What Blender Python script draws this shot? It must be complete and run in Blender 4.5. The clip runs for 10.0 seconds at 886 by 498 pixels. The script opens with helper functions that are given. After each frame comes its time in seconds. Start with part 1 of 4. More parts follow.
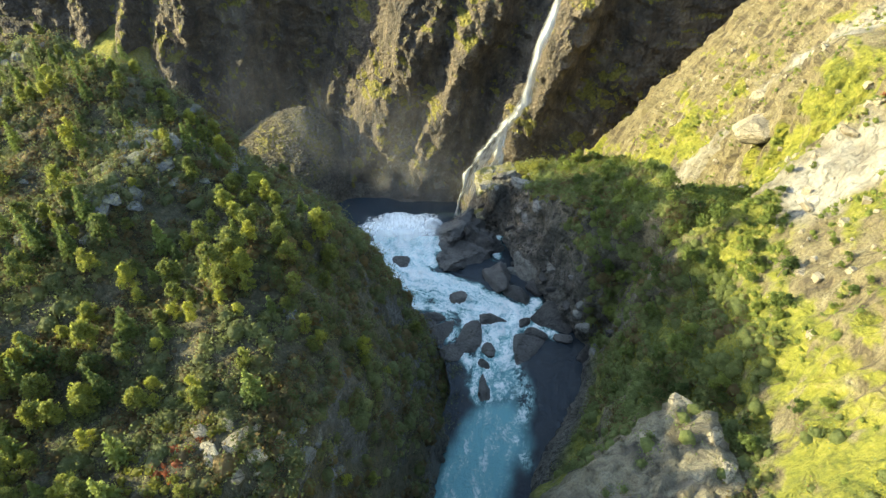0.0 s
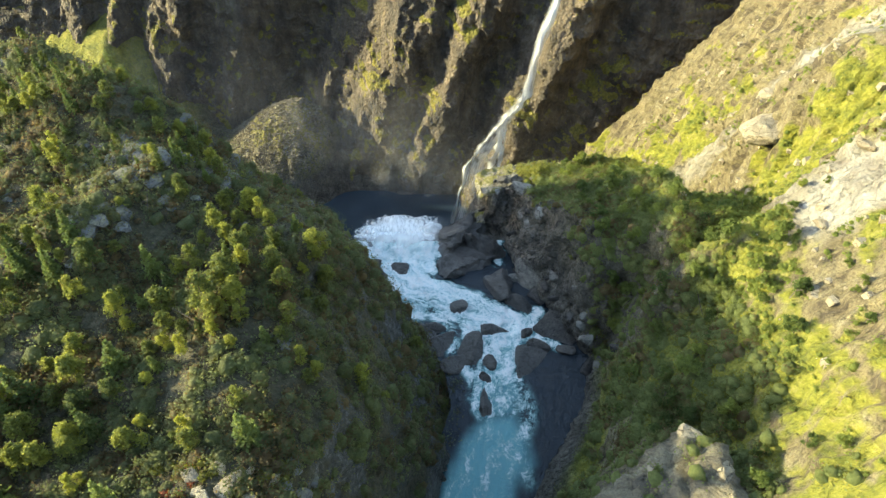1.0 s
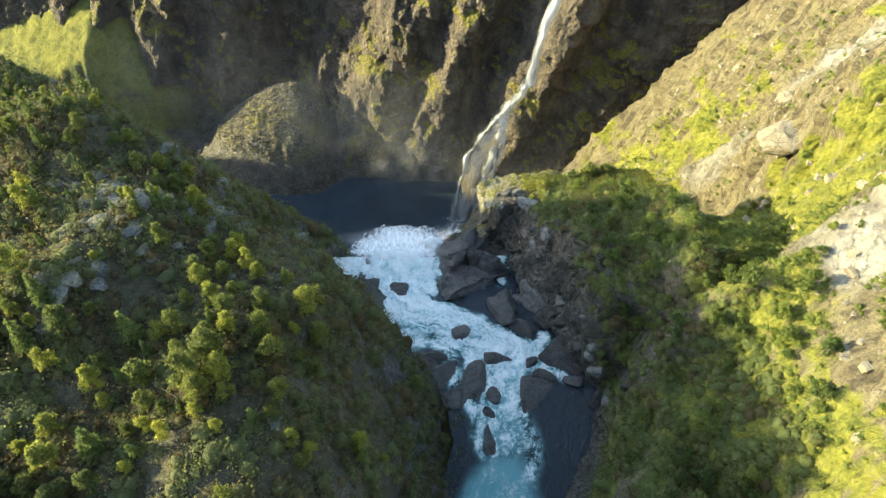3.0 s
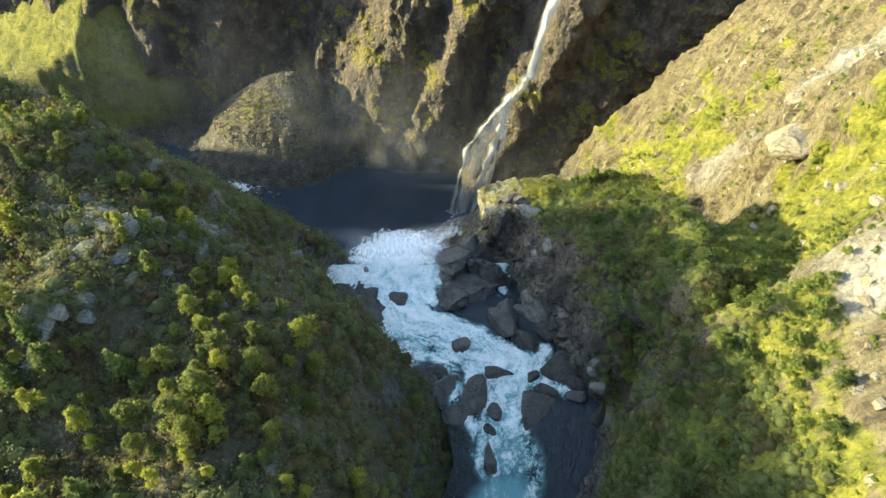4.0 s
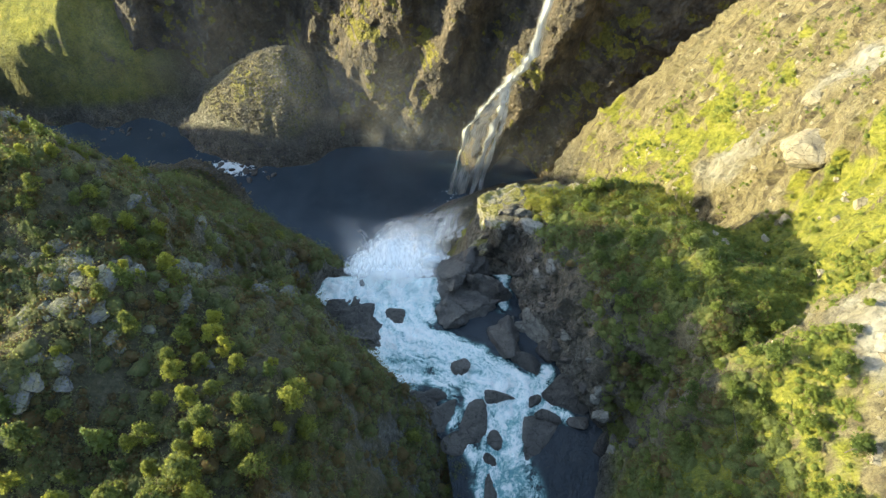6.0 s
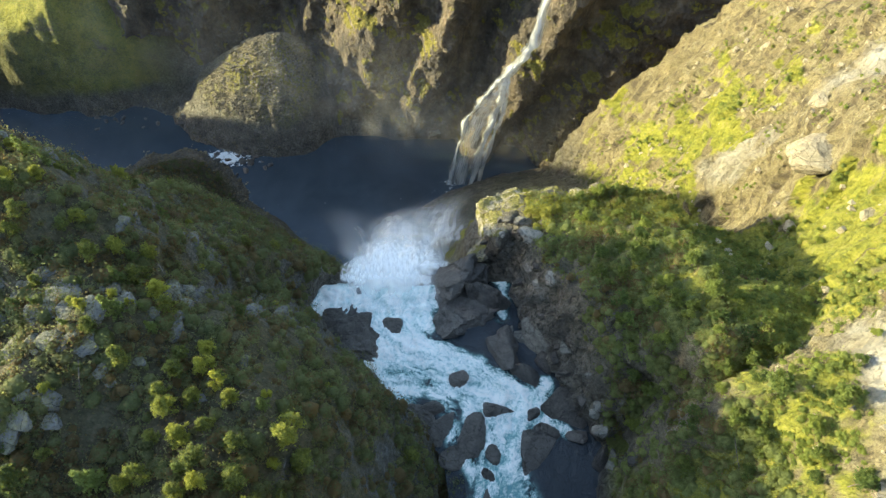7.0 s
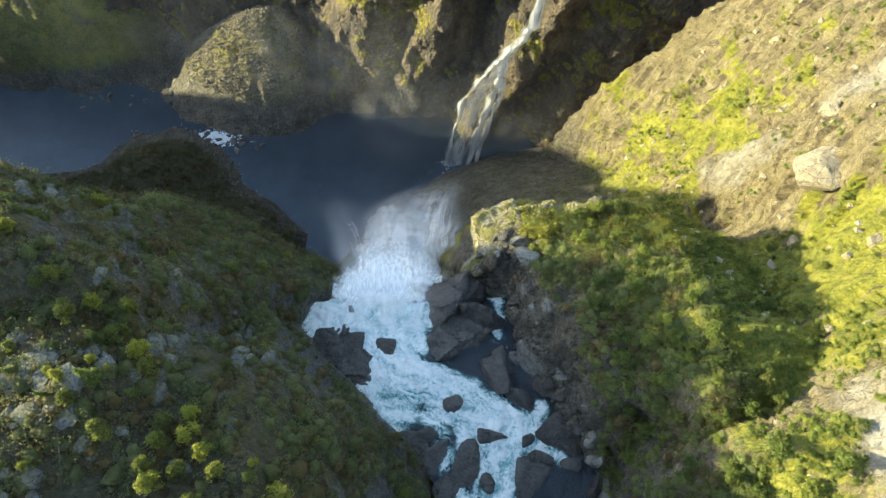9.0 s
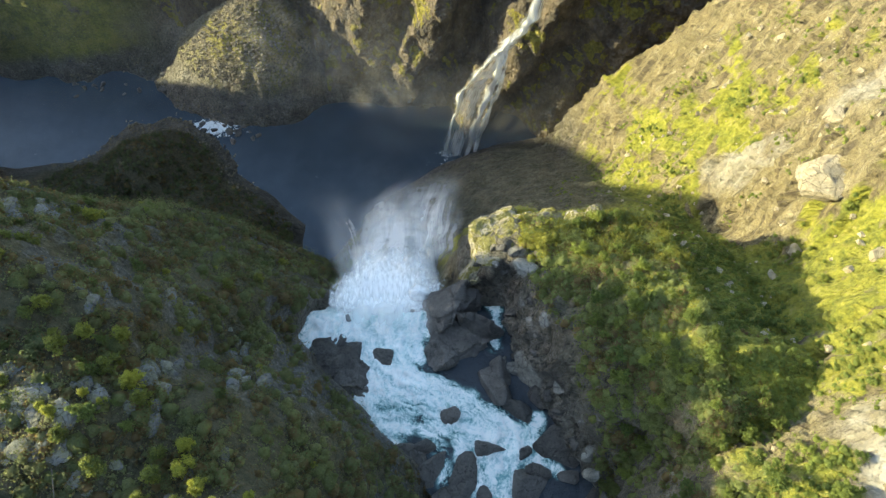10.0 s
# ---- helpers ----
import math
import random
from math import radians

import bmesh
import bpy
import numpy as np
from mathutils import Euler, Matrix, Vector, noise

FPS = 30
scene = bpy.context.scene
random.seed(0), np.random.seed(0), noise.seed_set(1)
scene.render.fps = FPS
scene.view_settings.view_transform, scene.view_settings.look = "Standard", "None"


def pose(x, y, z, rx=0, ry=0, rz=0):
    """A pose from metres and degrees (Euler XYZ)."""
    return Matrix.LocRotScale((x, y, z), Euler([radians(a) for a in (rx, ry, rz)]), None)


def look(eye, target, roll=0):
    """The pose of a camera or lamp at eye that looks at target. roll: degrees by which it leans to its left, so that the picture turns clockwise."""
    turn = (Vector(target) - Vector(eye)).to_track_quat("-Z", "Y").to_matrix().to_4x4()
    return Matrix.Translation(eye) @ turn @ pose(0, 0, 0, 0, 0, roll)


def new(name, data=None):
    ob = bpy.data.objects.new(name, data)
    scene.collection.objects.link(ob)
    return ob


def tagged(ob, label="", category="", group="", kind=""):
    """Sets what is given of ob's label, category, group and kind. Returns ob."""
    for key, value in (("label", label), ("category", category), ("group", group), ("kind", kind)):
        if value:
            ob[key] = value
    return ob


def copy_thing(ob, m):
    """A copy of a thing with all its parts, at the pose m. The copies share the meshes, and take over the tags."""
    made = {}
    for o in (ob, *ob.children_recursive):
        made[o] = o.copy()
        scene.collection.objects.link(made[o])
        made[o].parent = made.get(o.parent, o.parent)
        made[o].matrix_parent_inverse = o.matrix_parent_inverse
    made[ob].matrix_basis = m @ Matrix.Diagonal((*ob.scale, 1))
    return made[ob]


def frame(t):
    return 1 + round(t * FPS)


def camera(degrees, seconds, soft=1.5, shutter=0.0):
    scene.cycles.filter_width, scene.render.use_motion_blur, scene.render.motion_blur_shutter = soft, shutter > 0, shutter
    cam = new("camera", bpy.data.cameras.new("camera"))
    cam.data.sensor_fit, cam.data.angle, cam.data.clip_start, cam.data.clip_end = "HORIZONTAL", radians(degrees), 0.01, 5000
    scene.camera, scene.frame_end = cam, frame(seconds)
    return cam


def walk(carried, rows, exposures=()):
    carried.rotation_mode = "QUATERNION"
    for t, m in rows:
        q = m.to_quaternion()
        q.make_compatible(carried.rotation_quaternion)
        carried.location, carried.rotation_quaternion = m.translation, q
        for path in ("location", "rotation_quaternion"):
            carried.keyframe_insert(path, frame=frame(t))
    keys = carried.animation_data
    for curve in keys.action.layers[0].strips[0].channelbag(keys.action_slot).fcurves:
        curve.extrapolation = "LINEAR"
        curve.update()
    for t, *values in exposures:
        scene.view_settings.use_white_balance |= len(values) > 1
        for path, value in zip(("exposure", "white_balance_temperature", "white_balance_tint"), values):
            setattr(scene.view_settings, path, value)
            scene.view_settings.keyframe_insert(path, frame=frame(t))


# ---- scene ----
cam = camera(71.4, 10.0, soft=1.35)
METRES, EYE, TILT, LEAN, TURN = 100.0, 156.0, -48.0, 0.0, 0.0
ROWS = [
    (0.0, 0.0, 0.0, 0.0, 0.0, -0.0, -0.0),
    (0.5, -0.0005, 0.0235, 0.038, -0.03, -0.82, 0.09),
    (1.0, -0.0014, 0.0478, 0.0777, -0.05, -1.64, 0.18),
    (1.5, -0.0024, 0.0728, 0.119, -0.08, -2.48, 0.25),
    (2.0, -0.0038, 0.0986, 0.1612, -0.1, -3.3, 0.32),
    (2.5, -0.0046, 0.1249, 0.2044, -0.11, -4.15, 0.37),
    (3.0, -0.0049, 0.1513, 0.2481, -0.12, -5.05, 0.43),
    (4.5, -0.0041, 0.2295, 0.3793, -0.18, -8.11, 0.59),
    (5.0, -0.0027, 0.2551, 0.4223, -0.19, -9.22, 0.66),
    (5.5, -0.0009, 0.2806, 0.4652, -0.21, -10.34, 0.71),
    (7.0, 0.0089, 0.3572, 0.5944, -0.25, -13.7, 0.86),
    (7.5, 0.0138, 0.3827, 0.6388, -0.27, -14.85, 0.91),
    (8.0, 0.0186, 0.4079, 0.6822, -0.3, -15.99, 0.95),
    (8.5, 0.0243, 0.4332, 0.7254, -0.32, -17.12, 1.01),
    (9.0, 0.0288, 0.4597, 0.7716, -0.36, -18.35, 1.06),
    (9.5, 0.0335, 0.4844, 0.8144, -0.39, -19.49, 1.1),
    (10.0, 0.0375, 0.5102, 0.8579, -0.42, -20.64, 1.14),
]
walk(cam, [(t, pose(0, 0, EYE, TILT, LEAN, TURN) @ pose(METRES * x, METRES * y, METRES * z, 90 + pitch, roll, yaw)) for t, x, y, z, yaw, pitch, roll in ROWS])

# ---------------------------------------------------------------- light
SUN_EL, SUN_AZ = 11.5, 276.5          # degrees; azimuth clockwise from +y
world = bpy.data.worlds.new("world")
scene.world = world
world.use_nodes = True
wn = world.node_tree
sky = wn.nodes.new("ShaderNodeTexSky")
sky.sky_type = "NISHITA"
sky.sun_disc = False
sky.sun_elevation = radians(SUN_EL)
sky.sun_rotation = radians(SUN_AZ)
sky.altitude = 700
bg = next(n for n in wn.nodes if n.type == "BACKGROUND")
bg.inputs["Strength"].default_value = 0.18
wn.links.new(sky.outputs["Color"], bg.inputs["Color"])

sun_dir = Vector((math.sin(radians(SUN_AZ)) * math.cos(radians(SUN_EL)),
                  math.cos(radians(SUN_AZ)) * math.cos(radians(SUN_EL)), math.sin(radians(SUN_EL))))
sun = new("sun", bpy.data.lights.new("sun", "SUN"))
sun.data.energy = 3.1
sun.data.angle = radians(0.6)
sun.data.color = (1.0, 0.95, 0.58)
sun.matrix_world = look(sun_dir * 800, (0, 0, 0))
scene.view_settings.exposure = 2.12
scene.view_settings.use_white_balance = True
scene.view_settings.white_balance_temperature = 6900


# ---------------------------------------------------------------- numeric helpers
PERM = np.random.default_rng(3).permutation(512).astype(np.int64)
GRAD = np.random.default_rng(4).normal(size=(512, 3))
GRAD /= np.linalg.norm(GRAD, axis=1)[:, None]


def perlin(p):
    """Gradient noise of points p (n, 3), about -0.7 to 0.7."""
    i = np.floor(p).astype(np.int64)
    f = p - i
    u = f * f * f * (f * (f * 6 - 15) + 10)
    total = 0.0
    for dx in (0, 1):
        for dy in (0, 1):
            for dz in (0, 1):
                h = PERM[(PERM[(PERM[(i[:, 0] + dx) % 512] + i[:, 1] + dy) % 512] + i[:, 2] + dz) % 512]
                g = GRAD[h]
                d = g[:, 0] * (f[:, 0] - dx) + g[:, 1] * (f[:, 1] - dy) + g[:, 2] * (f[:, 2] - dz)
                w = (u[:, 0] if dx else 1 - u[:, 0]) * (u[:, 1] if dy else 1 - u[:, 1]) * (u[:, 2] if dz else 1 - u[:, 2])
                total = total + w * d
    return total


def fbm(p, octaves=4, gain=0.5):
    total, amp = np.zeros(len(p)), 1.0
    for k in range(octaves):
        total += amp * perlin(p + 17.3 * k)
        p, amp = p * 2.03, amp * gain
    return total


def ridged(p, octaves=4, gain=0.5):
    total, amp = np.zeros(len(p)), 1.0
    for k in range(octaves):
        total += amp * (0.5 - np.abs(perlin(p + 9.1 * k)) * 1.6)
        p, amp = p * 2.1, amp * gain
    return total


def smooth(a, b, x):
    t = np.clip((x - a) / (b - a), 0, 1)
    return t * t * (3 - 2 * t)


def off_line(x, y, line):
    """Distance to a polyline, signed: positive to the right of its way."""
    best = np.full(x.shape, 1e9)
    sign = np.ones(x.shape)
    for (ax, ay), (bx, by) in zip(line, line[1:]):
        dx, dy = bx - ax, by - ay
        t = np.clip(((x - ax) * dx + (y - ay) * dy) / (dx * dx + dy * dy), 0, 1)
        d = np.hypot(x - ax - t * dx, y - ay - t * dy)
        s = np.where((x - ax) * dy - (y - ay) * dx >= 0, 1.0, -1.0)
        near = d < best - 1e-9
        best, sign = np.where(near, d, best), np.where(near, s, sign)
    return best * sign


def off_area(x, y, ring):
    """Distance to the edge of an area, negative inside."""
    inside = np.zeros(x.shape, dtype=bool)
    best = np.full(x.shape, 1e9)
    for (ax, ay), (bx, by) in zip(ring, ring[1:] + ring[:1]):
        dx, dy = bx - ax, by - ay
        t = np.clip(((x - ax) * dx + (y - ay) * dy) / (dx * dx + dy * dy), 0, 1)
        best = np.minimum(best, np.hypot(x - ax - t * dx, y - ay - t * dy))
        cross = ((ay > y) != (by > y)) & (x < ax + (y - ay) * dx / (dy if dy else 1e-9))
        inside ^= cross
    return np.where(inside, -best, best)


def smax(a, b, k):
    h = np.clip(0.5 + 0.5 * (a - b) / k, 0, 1)
    return b + (a - b) * h + k * h * (1 - h)


# ---------------------------------------------------------------- plan of the land
RIVER_Y = [-600, 30, 54, 64, 73, 83, 96, 104, 114, 122, 130, 140, 150, 158]
RIVER_L = [-14, -5, -2, -0.6, 3.8, 7, 5, -3, -14, -22, -30, -38, -34, -29]
RIVER_R = [10, 12, 17, 24, 30, 36, 40, 38, 33, 30, 25, 22, 21, 16]
BRANCH = [(8, 92), (3, 100), (2, 108), (-5, 116), (-12, 124)]
CURRENT = [(6, 20), (9, 60), (12, 80), (14, 95), (17, 105), (21, 112), (6, 122), (-9, 127), (-14, 138), (-15, 160)]
BYPASS = [(18, 134), (18.5, 141), (19, 147), (17.5, 152), (13, 157)]
HILL_EDGE = [(-12, -400), (-16, 0), (-24, 45), (-29, 70), (-31, 90), (-39, 109), (-56, 127), (-76, 140), (-112, 157), (-150, 166), (-230, 176), (-288, 200), (-314, 240), (-900, 262)]
BANK_Y = [-600, 30, 54, 73, 83, 96, 114, 130, 150]
BANK_X = [10, 13, 20, 31, 35, 38, 34, 29, 22]
SPUR_EDGE = [(60, 112), (61, 125), (62, 140), (65, 158), (66, 171), (45, 176), (17, 178), (17, 165), (25, 150), (30, 135), (40, 118), (47, 114)]
RAPIDS = [(-29, 166), (-35, 150), (-41, 134), (-33, 132.5), (-27, 134), (-21, 126), (-24, 122), (-18.5, 117), (-16.5, 111), (-12, 109), (-7, 111.5), (-4, 116), (0, 113), (6, 111.5), (6, 106), (13, 102.5), (10, 96), (7, 91), (8, 82), (12, 78), (19.5, 80), (20.5, 96), (24, 103), (33, 102), (27.5, 106), (29.5, 115.5), (21, 115), (12, 122.5), (3, 126), (-3.5, 130), (-1, 140), (0, 150), (3, 157), (6, 166)]
POND = [(-14, -600), (-6, 30), (-3, 54), (-1, 63), (3, 71), (10, 80), (19, 82), (22, 74), (22, 67), (18, 61), (14, 50), (10, 30), (6, -600)]
# swells and hollows of the slopes: x, y, height over 11 m
LUMPS = [(-47, 128, -22), (46, 111, -19), (96, 133, -8), (-88, 176, 3), (60, 101, 12), (-80, 178, 7), (69, 176, -9), (54, 57, -13), (-42, 107, -7), (-108, 158, 8), (-33, 41, 6), (52, 109, 9), (111, 173, 5), (57, 91, -7), (-68, 148, -6), (34, 142, -6), (-70, 94, 6), (62, 155, -7), (104, 146, -6), (47, 126, -5), (110, 208, -5), (-20, 103, 5), (100, 185, -5), (-67, 111, 5), (49, 163, -4)]
CRAG = [(22, 41), (34, 50), (44, 56), (48, 51), (49, 38), (52, 10), (10, 10), (14, 32)]
GORGE = [(90, 262), (30, 270), (-40, 268), (-95, 290), (-140, 312), (-200, 322), (-300, 316), (-700, 300)]
WALL_X = [-900, -420, -240, -180, -100, -40, 0, 40, 75, 140, 400]
WALL_Y = [520, 440, 412, 392, 372, 352, 336, 322, 306, 300, 290]


def water_level(y):
    return np.interp(y, [90, 142, 156], [6.5, 0.0, -1.6])


def land(x, y):
    """Height of the ground at x, y (before the fine relief)."""
    q = np.stack([x, y, 0 * x], 1)
    warp = 6 * fbm(q / 34, 3)
    # wooded hill with its plateau
    d = off_line(x, y, HILL_EDGE) + 0.8 * warp
    out = np.maximum(d, 0)
    hill = 62 - (1.3 + 0.5 * smooth(-76, -116, x)) * out - 0.02 * out * out + np.minimum(0, d) * -0.03 + 4 * fbm(q / 26 + 3, 3)
    hill += 3.5 * np.exp(-((d + 9) / 11) ** 2) * smooth(128, 105, y) * smooth(46, 58, y)
    hill += 0.05 * np.minimum(0, x + 130) * smooth(190, 120, y) + 9.0 * np.exp(-((x + 84) / 24) ** 2 - ((y - 136) / 16) ** 2)
    # opposite slope over the river
    xr = np.interp(y, RIVER_Y, RIVER_R)
    dr = x - np.interp(y, BANK_Y, BANK_X) + 0.5 * warp
    rise = 7 + 1.06 * dr + 12 * smooth(5, 16, dr)
    rise = np.where(rise > 95, 95 + 0.45 * (rise - 95), rise)
    north = np.maximum(0, (y - 107) - 0.4 * (x - 80))
    rise = rise - 60 * (1 - np.exp(-north / 17)) - 0.3 * north - 1.15 * np.maximum(0, north - 22)
    # high slope beyond the gully, falling to the gorge
    far = 1.5 * (x - 125) - 0.35 * (y - 250) + 26 * np.exp(-((x - 124) / 18) ** 2 - ((y - 181) / 20) ** 2)
    far = far - 16 * np.exp(-((x - 98) / 11) ** 2 - ((y - 180) / 14) ** 2)
    far = np.where(far > 70, 70 + 0.35 * (far - 70), far)
    far -= 4.0 * np.maximum(0, y - 281 + 0.5 * warp)
    far -= 0.045 * np.maximum(0, 86 - x) ** 2
    # rock spur beside the brink
    ds = off_area(x, y, SPUR_EDGE)
    outs = np.maximum(0, ds + 0.25 * warp)
    spur = np.minimum(20 + 0.35 * (x - 40) - 0.55 * (y - 160), 43.5) - 0.2 * np.maximum(0, x - 54) * smooth(148, 166, y) - (0.7 + 0.8 * smooth(28, 36, x)) * np.maximum(0, y - 168) - (1.9 + 0.5 * smooth(56, 62, x)) * outs - 0.03 * outs * outs
    bench = 43 - 1.25 * np.maximum(0, np.hypot(x - 74, (y - 118) * 0.9) - 7 + 0.4 * warp)
    # river bed and the brink
    xl = np.interp(y, RIVER_Y, RIVER_L)
    side = np.maximum(0, np.maximum(xl - x, x - xr))
    bed = water_level(y) - 1.4 - 0.35 * np.maximum(0, y - 143.5) ** 2 - 3.0 * np.maximum(0, y - 147) - 2.0 * np.maximum(0, side - 4)
    z = smax(smax(hill, smax(rise, bench, 3), 4), smax(far, spur, 2), 9)
    for lx, ly, lh in LUMPS:
        z = z + lh * np.exp(-((x - lx) ** 2 + (y - ly) ** 2) / 121)
    z = np.where(y < 158, np.minimum(z, water_level(y) - 1.4 + 2.6 * side + 0.02 * side ** 2), z)
    z = np.maximum(z, bed)
    # bright crag on the bank
    crag = 53.8 - 0.45 * np.maximum(0, 44 - x) + 0.12 * np.maximum(0, 55 - y) - 3.2 * np.maximum(0, off_area(x, y, CRAG) + 0.25 * warp)
    z = np.maximum(z, np.where(crag > 18, crag, -999))
    # gorge floor, its banks and the scree cones
    g = np.abs(off_line(x, y, GORGE)) + 0.7 * warp
    half = np.interp(x, [-300, -215, -140, -100, -40, 60], [30, 28, 11, 20, 47, 44])
    plunge = np.hypot(x + 15, (y - 225) * 0.8) - 55 + 0.5 * warp
    floor_z = np.minimum(-152.5 + 0.6 * np.maximum(0, np.minimum(g - half, plunge)), -130)
    cone = -79 - np.hypot(np.hypot((x + 99) * np.where(x < -99, 0.85, 1.7), (y - 355) * 1.45), 16) + 2.5 * fbm(q / 9, 3)
    cone2 = -141 - 0.5 * np.hypot(x + 178, y - 366)
    bump = -152 + 36 * np.exp(-((x + 163 + 1.3 * warp) / 30) ** 2 - ((y - 270 - warp) / 27) ** 2) + 3 * fbm(q / 22 + 1, 2)
    cone3 = np.minimum(-92 + 0.45 * (x + 225) + 0.5 * (y - 345), -48) - 1.2 * np.maximum(0, x + 232 + 1.4 * warp) - 2.2 * np.maximum(0, 368 - y + 1.4 * warp) + 2.5 * fbm(q / 11 + 6, 3)
    cone3 = np.where(x < -330, cone3 - 1.2 * (-330 - x), cone3)
    z = smax(z, np.maximum.reduce([floor_z, cone, cone2, cone3, bump]), 3)
    # ridge added out of view where the gorge bends west, to shade it
    west = np.clip(np.minimum(9 - 2.1 * (y - 366), 76 - 1.15 * (y - 318)), -100, 84) - 0.5 * np.maximum(0, x + 640)
    z = np.where(x < -420, np.maximum(z, west), z)
    return z


def ground_at(x, y):
    return float(land(np.array([float(x)]), np.array([float(y)]))[0])


def link_mesh(name, verts, faces, mats, smooth_shade=True):
    me = bpy.data.meshes.new(name)
    me.from_pydata([tuple(v) for v in verts.tolist()] if hasattr(verts, "tolist") else verts, [], faces.tolist() if hasattr(faces, "tolist") else faces)
    for m in mats if isinstance(mats, (list, tuple)) else [mats]:
        me.materials.append(m)
    me.polygons.foreach_set("use_smooth", [smooth_shade] * len(me.polygons))
    me.update()
    return me


def grid_faces(nu, nv):
    i = (np.arange(nv - 1)[:, None] * nu + np.arange(nu - 1)[None, :]).ravel()
    return np.stack([i, i + 1, i + nu + 1, i + nu], 1)


def put_attr(me, name, values):
    a = me.attributes.new(name, "FLOAT", "POINT")
    a.data.foreach_set("value", np.asarray(values, dtype=np.float32))


# ---------------------------------------------------------------- materials
class Nodes:
    """A small maker of node materials."""

    def __init__(self, name):
        self.mat = bpy.data.materials.new(name)
        self.mat.use_nodes = True
        self.t = self.mat.node_tree
        self.out = next(n for n in self.t.nodes if n.type == "OUTPUT_MATERIAL")
        self.bsdf = next(n for n in self.t.nodes if n.type == "BSDF_PRINCIPLED")
        self.pos = self.t.nodes.new("ShaderNodeNewGeometry").outputs["Position"]

    def add(self, kind, **sockets):
        n = self.t.nodes.new(kind)
        for k, v in sockets.items():
            self.set(n.inputs[k], v)
        return n

    def set(self, sock, v):
        if isinstance(v, bpy.types.NodeSocket):
            self.t.links.new(v, sock)
        else:
            sock.default_value = v

    def noise(self, scale, detail=6.0, rough=0.6, vec=None, stretch=None):
        v = vec or self.pos
        if stretch:
            m = self.add("ShaderNodeMapping", Vector=v)
            m.inputs["Scale"].default_value = stretch
            v = m.outputs[0]
        n = self.add("ShaderNodeTexNoise", Vector=v, Scale=scale, Detail=detail, Roughness=rough)
        return n.outputs["Fac"]

    def voronoi(self, scale, feature="F1", out="Distance", vec=None):
        n = self.t.nodes.new("ShaderNodeTexVoronoi")
        n.feature = feature
        self.set(n.inputs["Vector"], vec or self.pos)
        n.inputs["Scale"].default_value = scale
        return n.outputs[out]

    def ramp(self, fac, stops):
        n = self.add("ShaderNodeValToRGB", Fac=fac)
        e = n.color_ramp.elements
        while len(e) < len(stops):
            e.new(0.5)
        for el, (p, c) in zip(e, stops):
            el.position = p
            el.color = (*c, 1) if len(c) == 3 else c
        return n.outputs["Color"]

    def step(self, v, a, b):
        n = self.t.nodes.new("ShaderNodeMapRange")
        n.interpolation_type = "SMOOTHSTEP"
        self.set(n.inputs["Value"], v)
        n.inputs["From Min"].default_value, n.inputs["From Max"].default_value = a, b
        return n.outputs["Result"]

    def mix(self, fac, a, b, blend="MIX"):
        n = self.t.nodes.new("ShaderNodeMix")
        n.data_type, n.blend_type = "RGBA", blend
        self.set(n.inputs[0], fac)
        self.set(n.inputs[6], a if isinstance(a, bpy.types.NodeSocket) else (*a, 1))
        self.set(n.inputs[7], b if isinstance(b, bpy.types.NodeSocket) else (*b, 1))
        return n.outputs[2]

    def math(self, op, a, b=0.0):
        n = self.t.nodes.new("ShaderNodeMath")
        n.operation = op
        self.set(n.inputs[0], a)
        self.set(n.inputs[1], b)
        return n.outputs[0]

    def dot(self, axis):
        n = self.t.nodes.new("ShaderNodeVectorMath")
        n.operation = "DOT_PRODUCT"
        self.set(n.inputs[0], self.pos)
        n.inputs[1].default_value = axis
        return n.outputs["Value"]

    def attr(self, name):
        n = self.t.nodes.new("ShaderNodeAttribute")
        n.attribute_name = name
        return n.outputs["Fac"]

    def up(self):
        g = self.t.nodes.new("ShaderNodeNewGeometry")
        s = self.add("ShaderNodeSeparateXYZ", Vector=g.outputs["Normal"])
        return s.outputs["Z"]

    def bump(self, height, strength=0.5, distance=0.5):
        n = self.add("ShaderNodeBump", Height=height, Strength=strength, Distance=distance)
        self.set(self.bsdf.inputs["Normal"], n.outputs[0])

    def finish(self, color, rough=0.85, **other):
        self.set(self.bsdf.inputs["Base Color"], color)
        self.set(self.bsdf.inputs["Roughness"], rough)
        for k, v in other.items():
            self.set(self.bsdf.inputs[k.replace("_", " ")], v)
        return self.mat


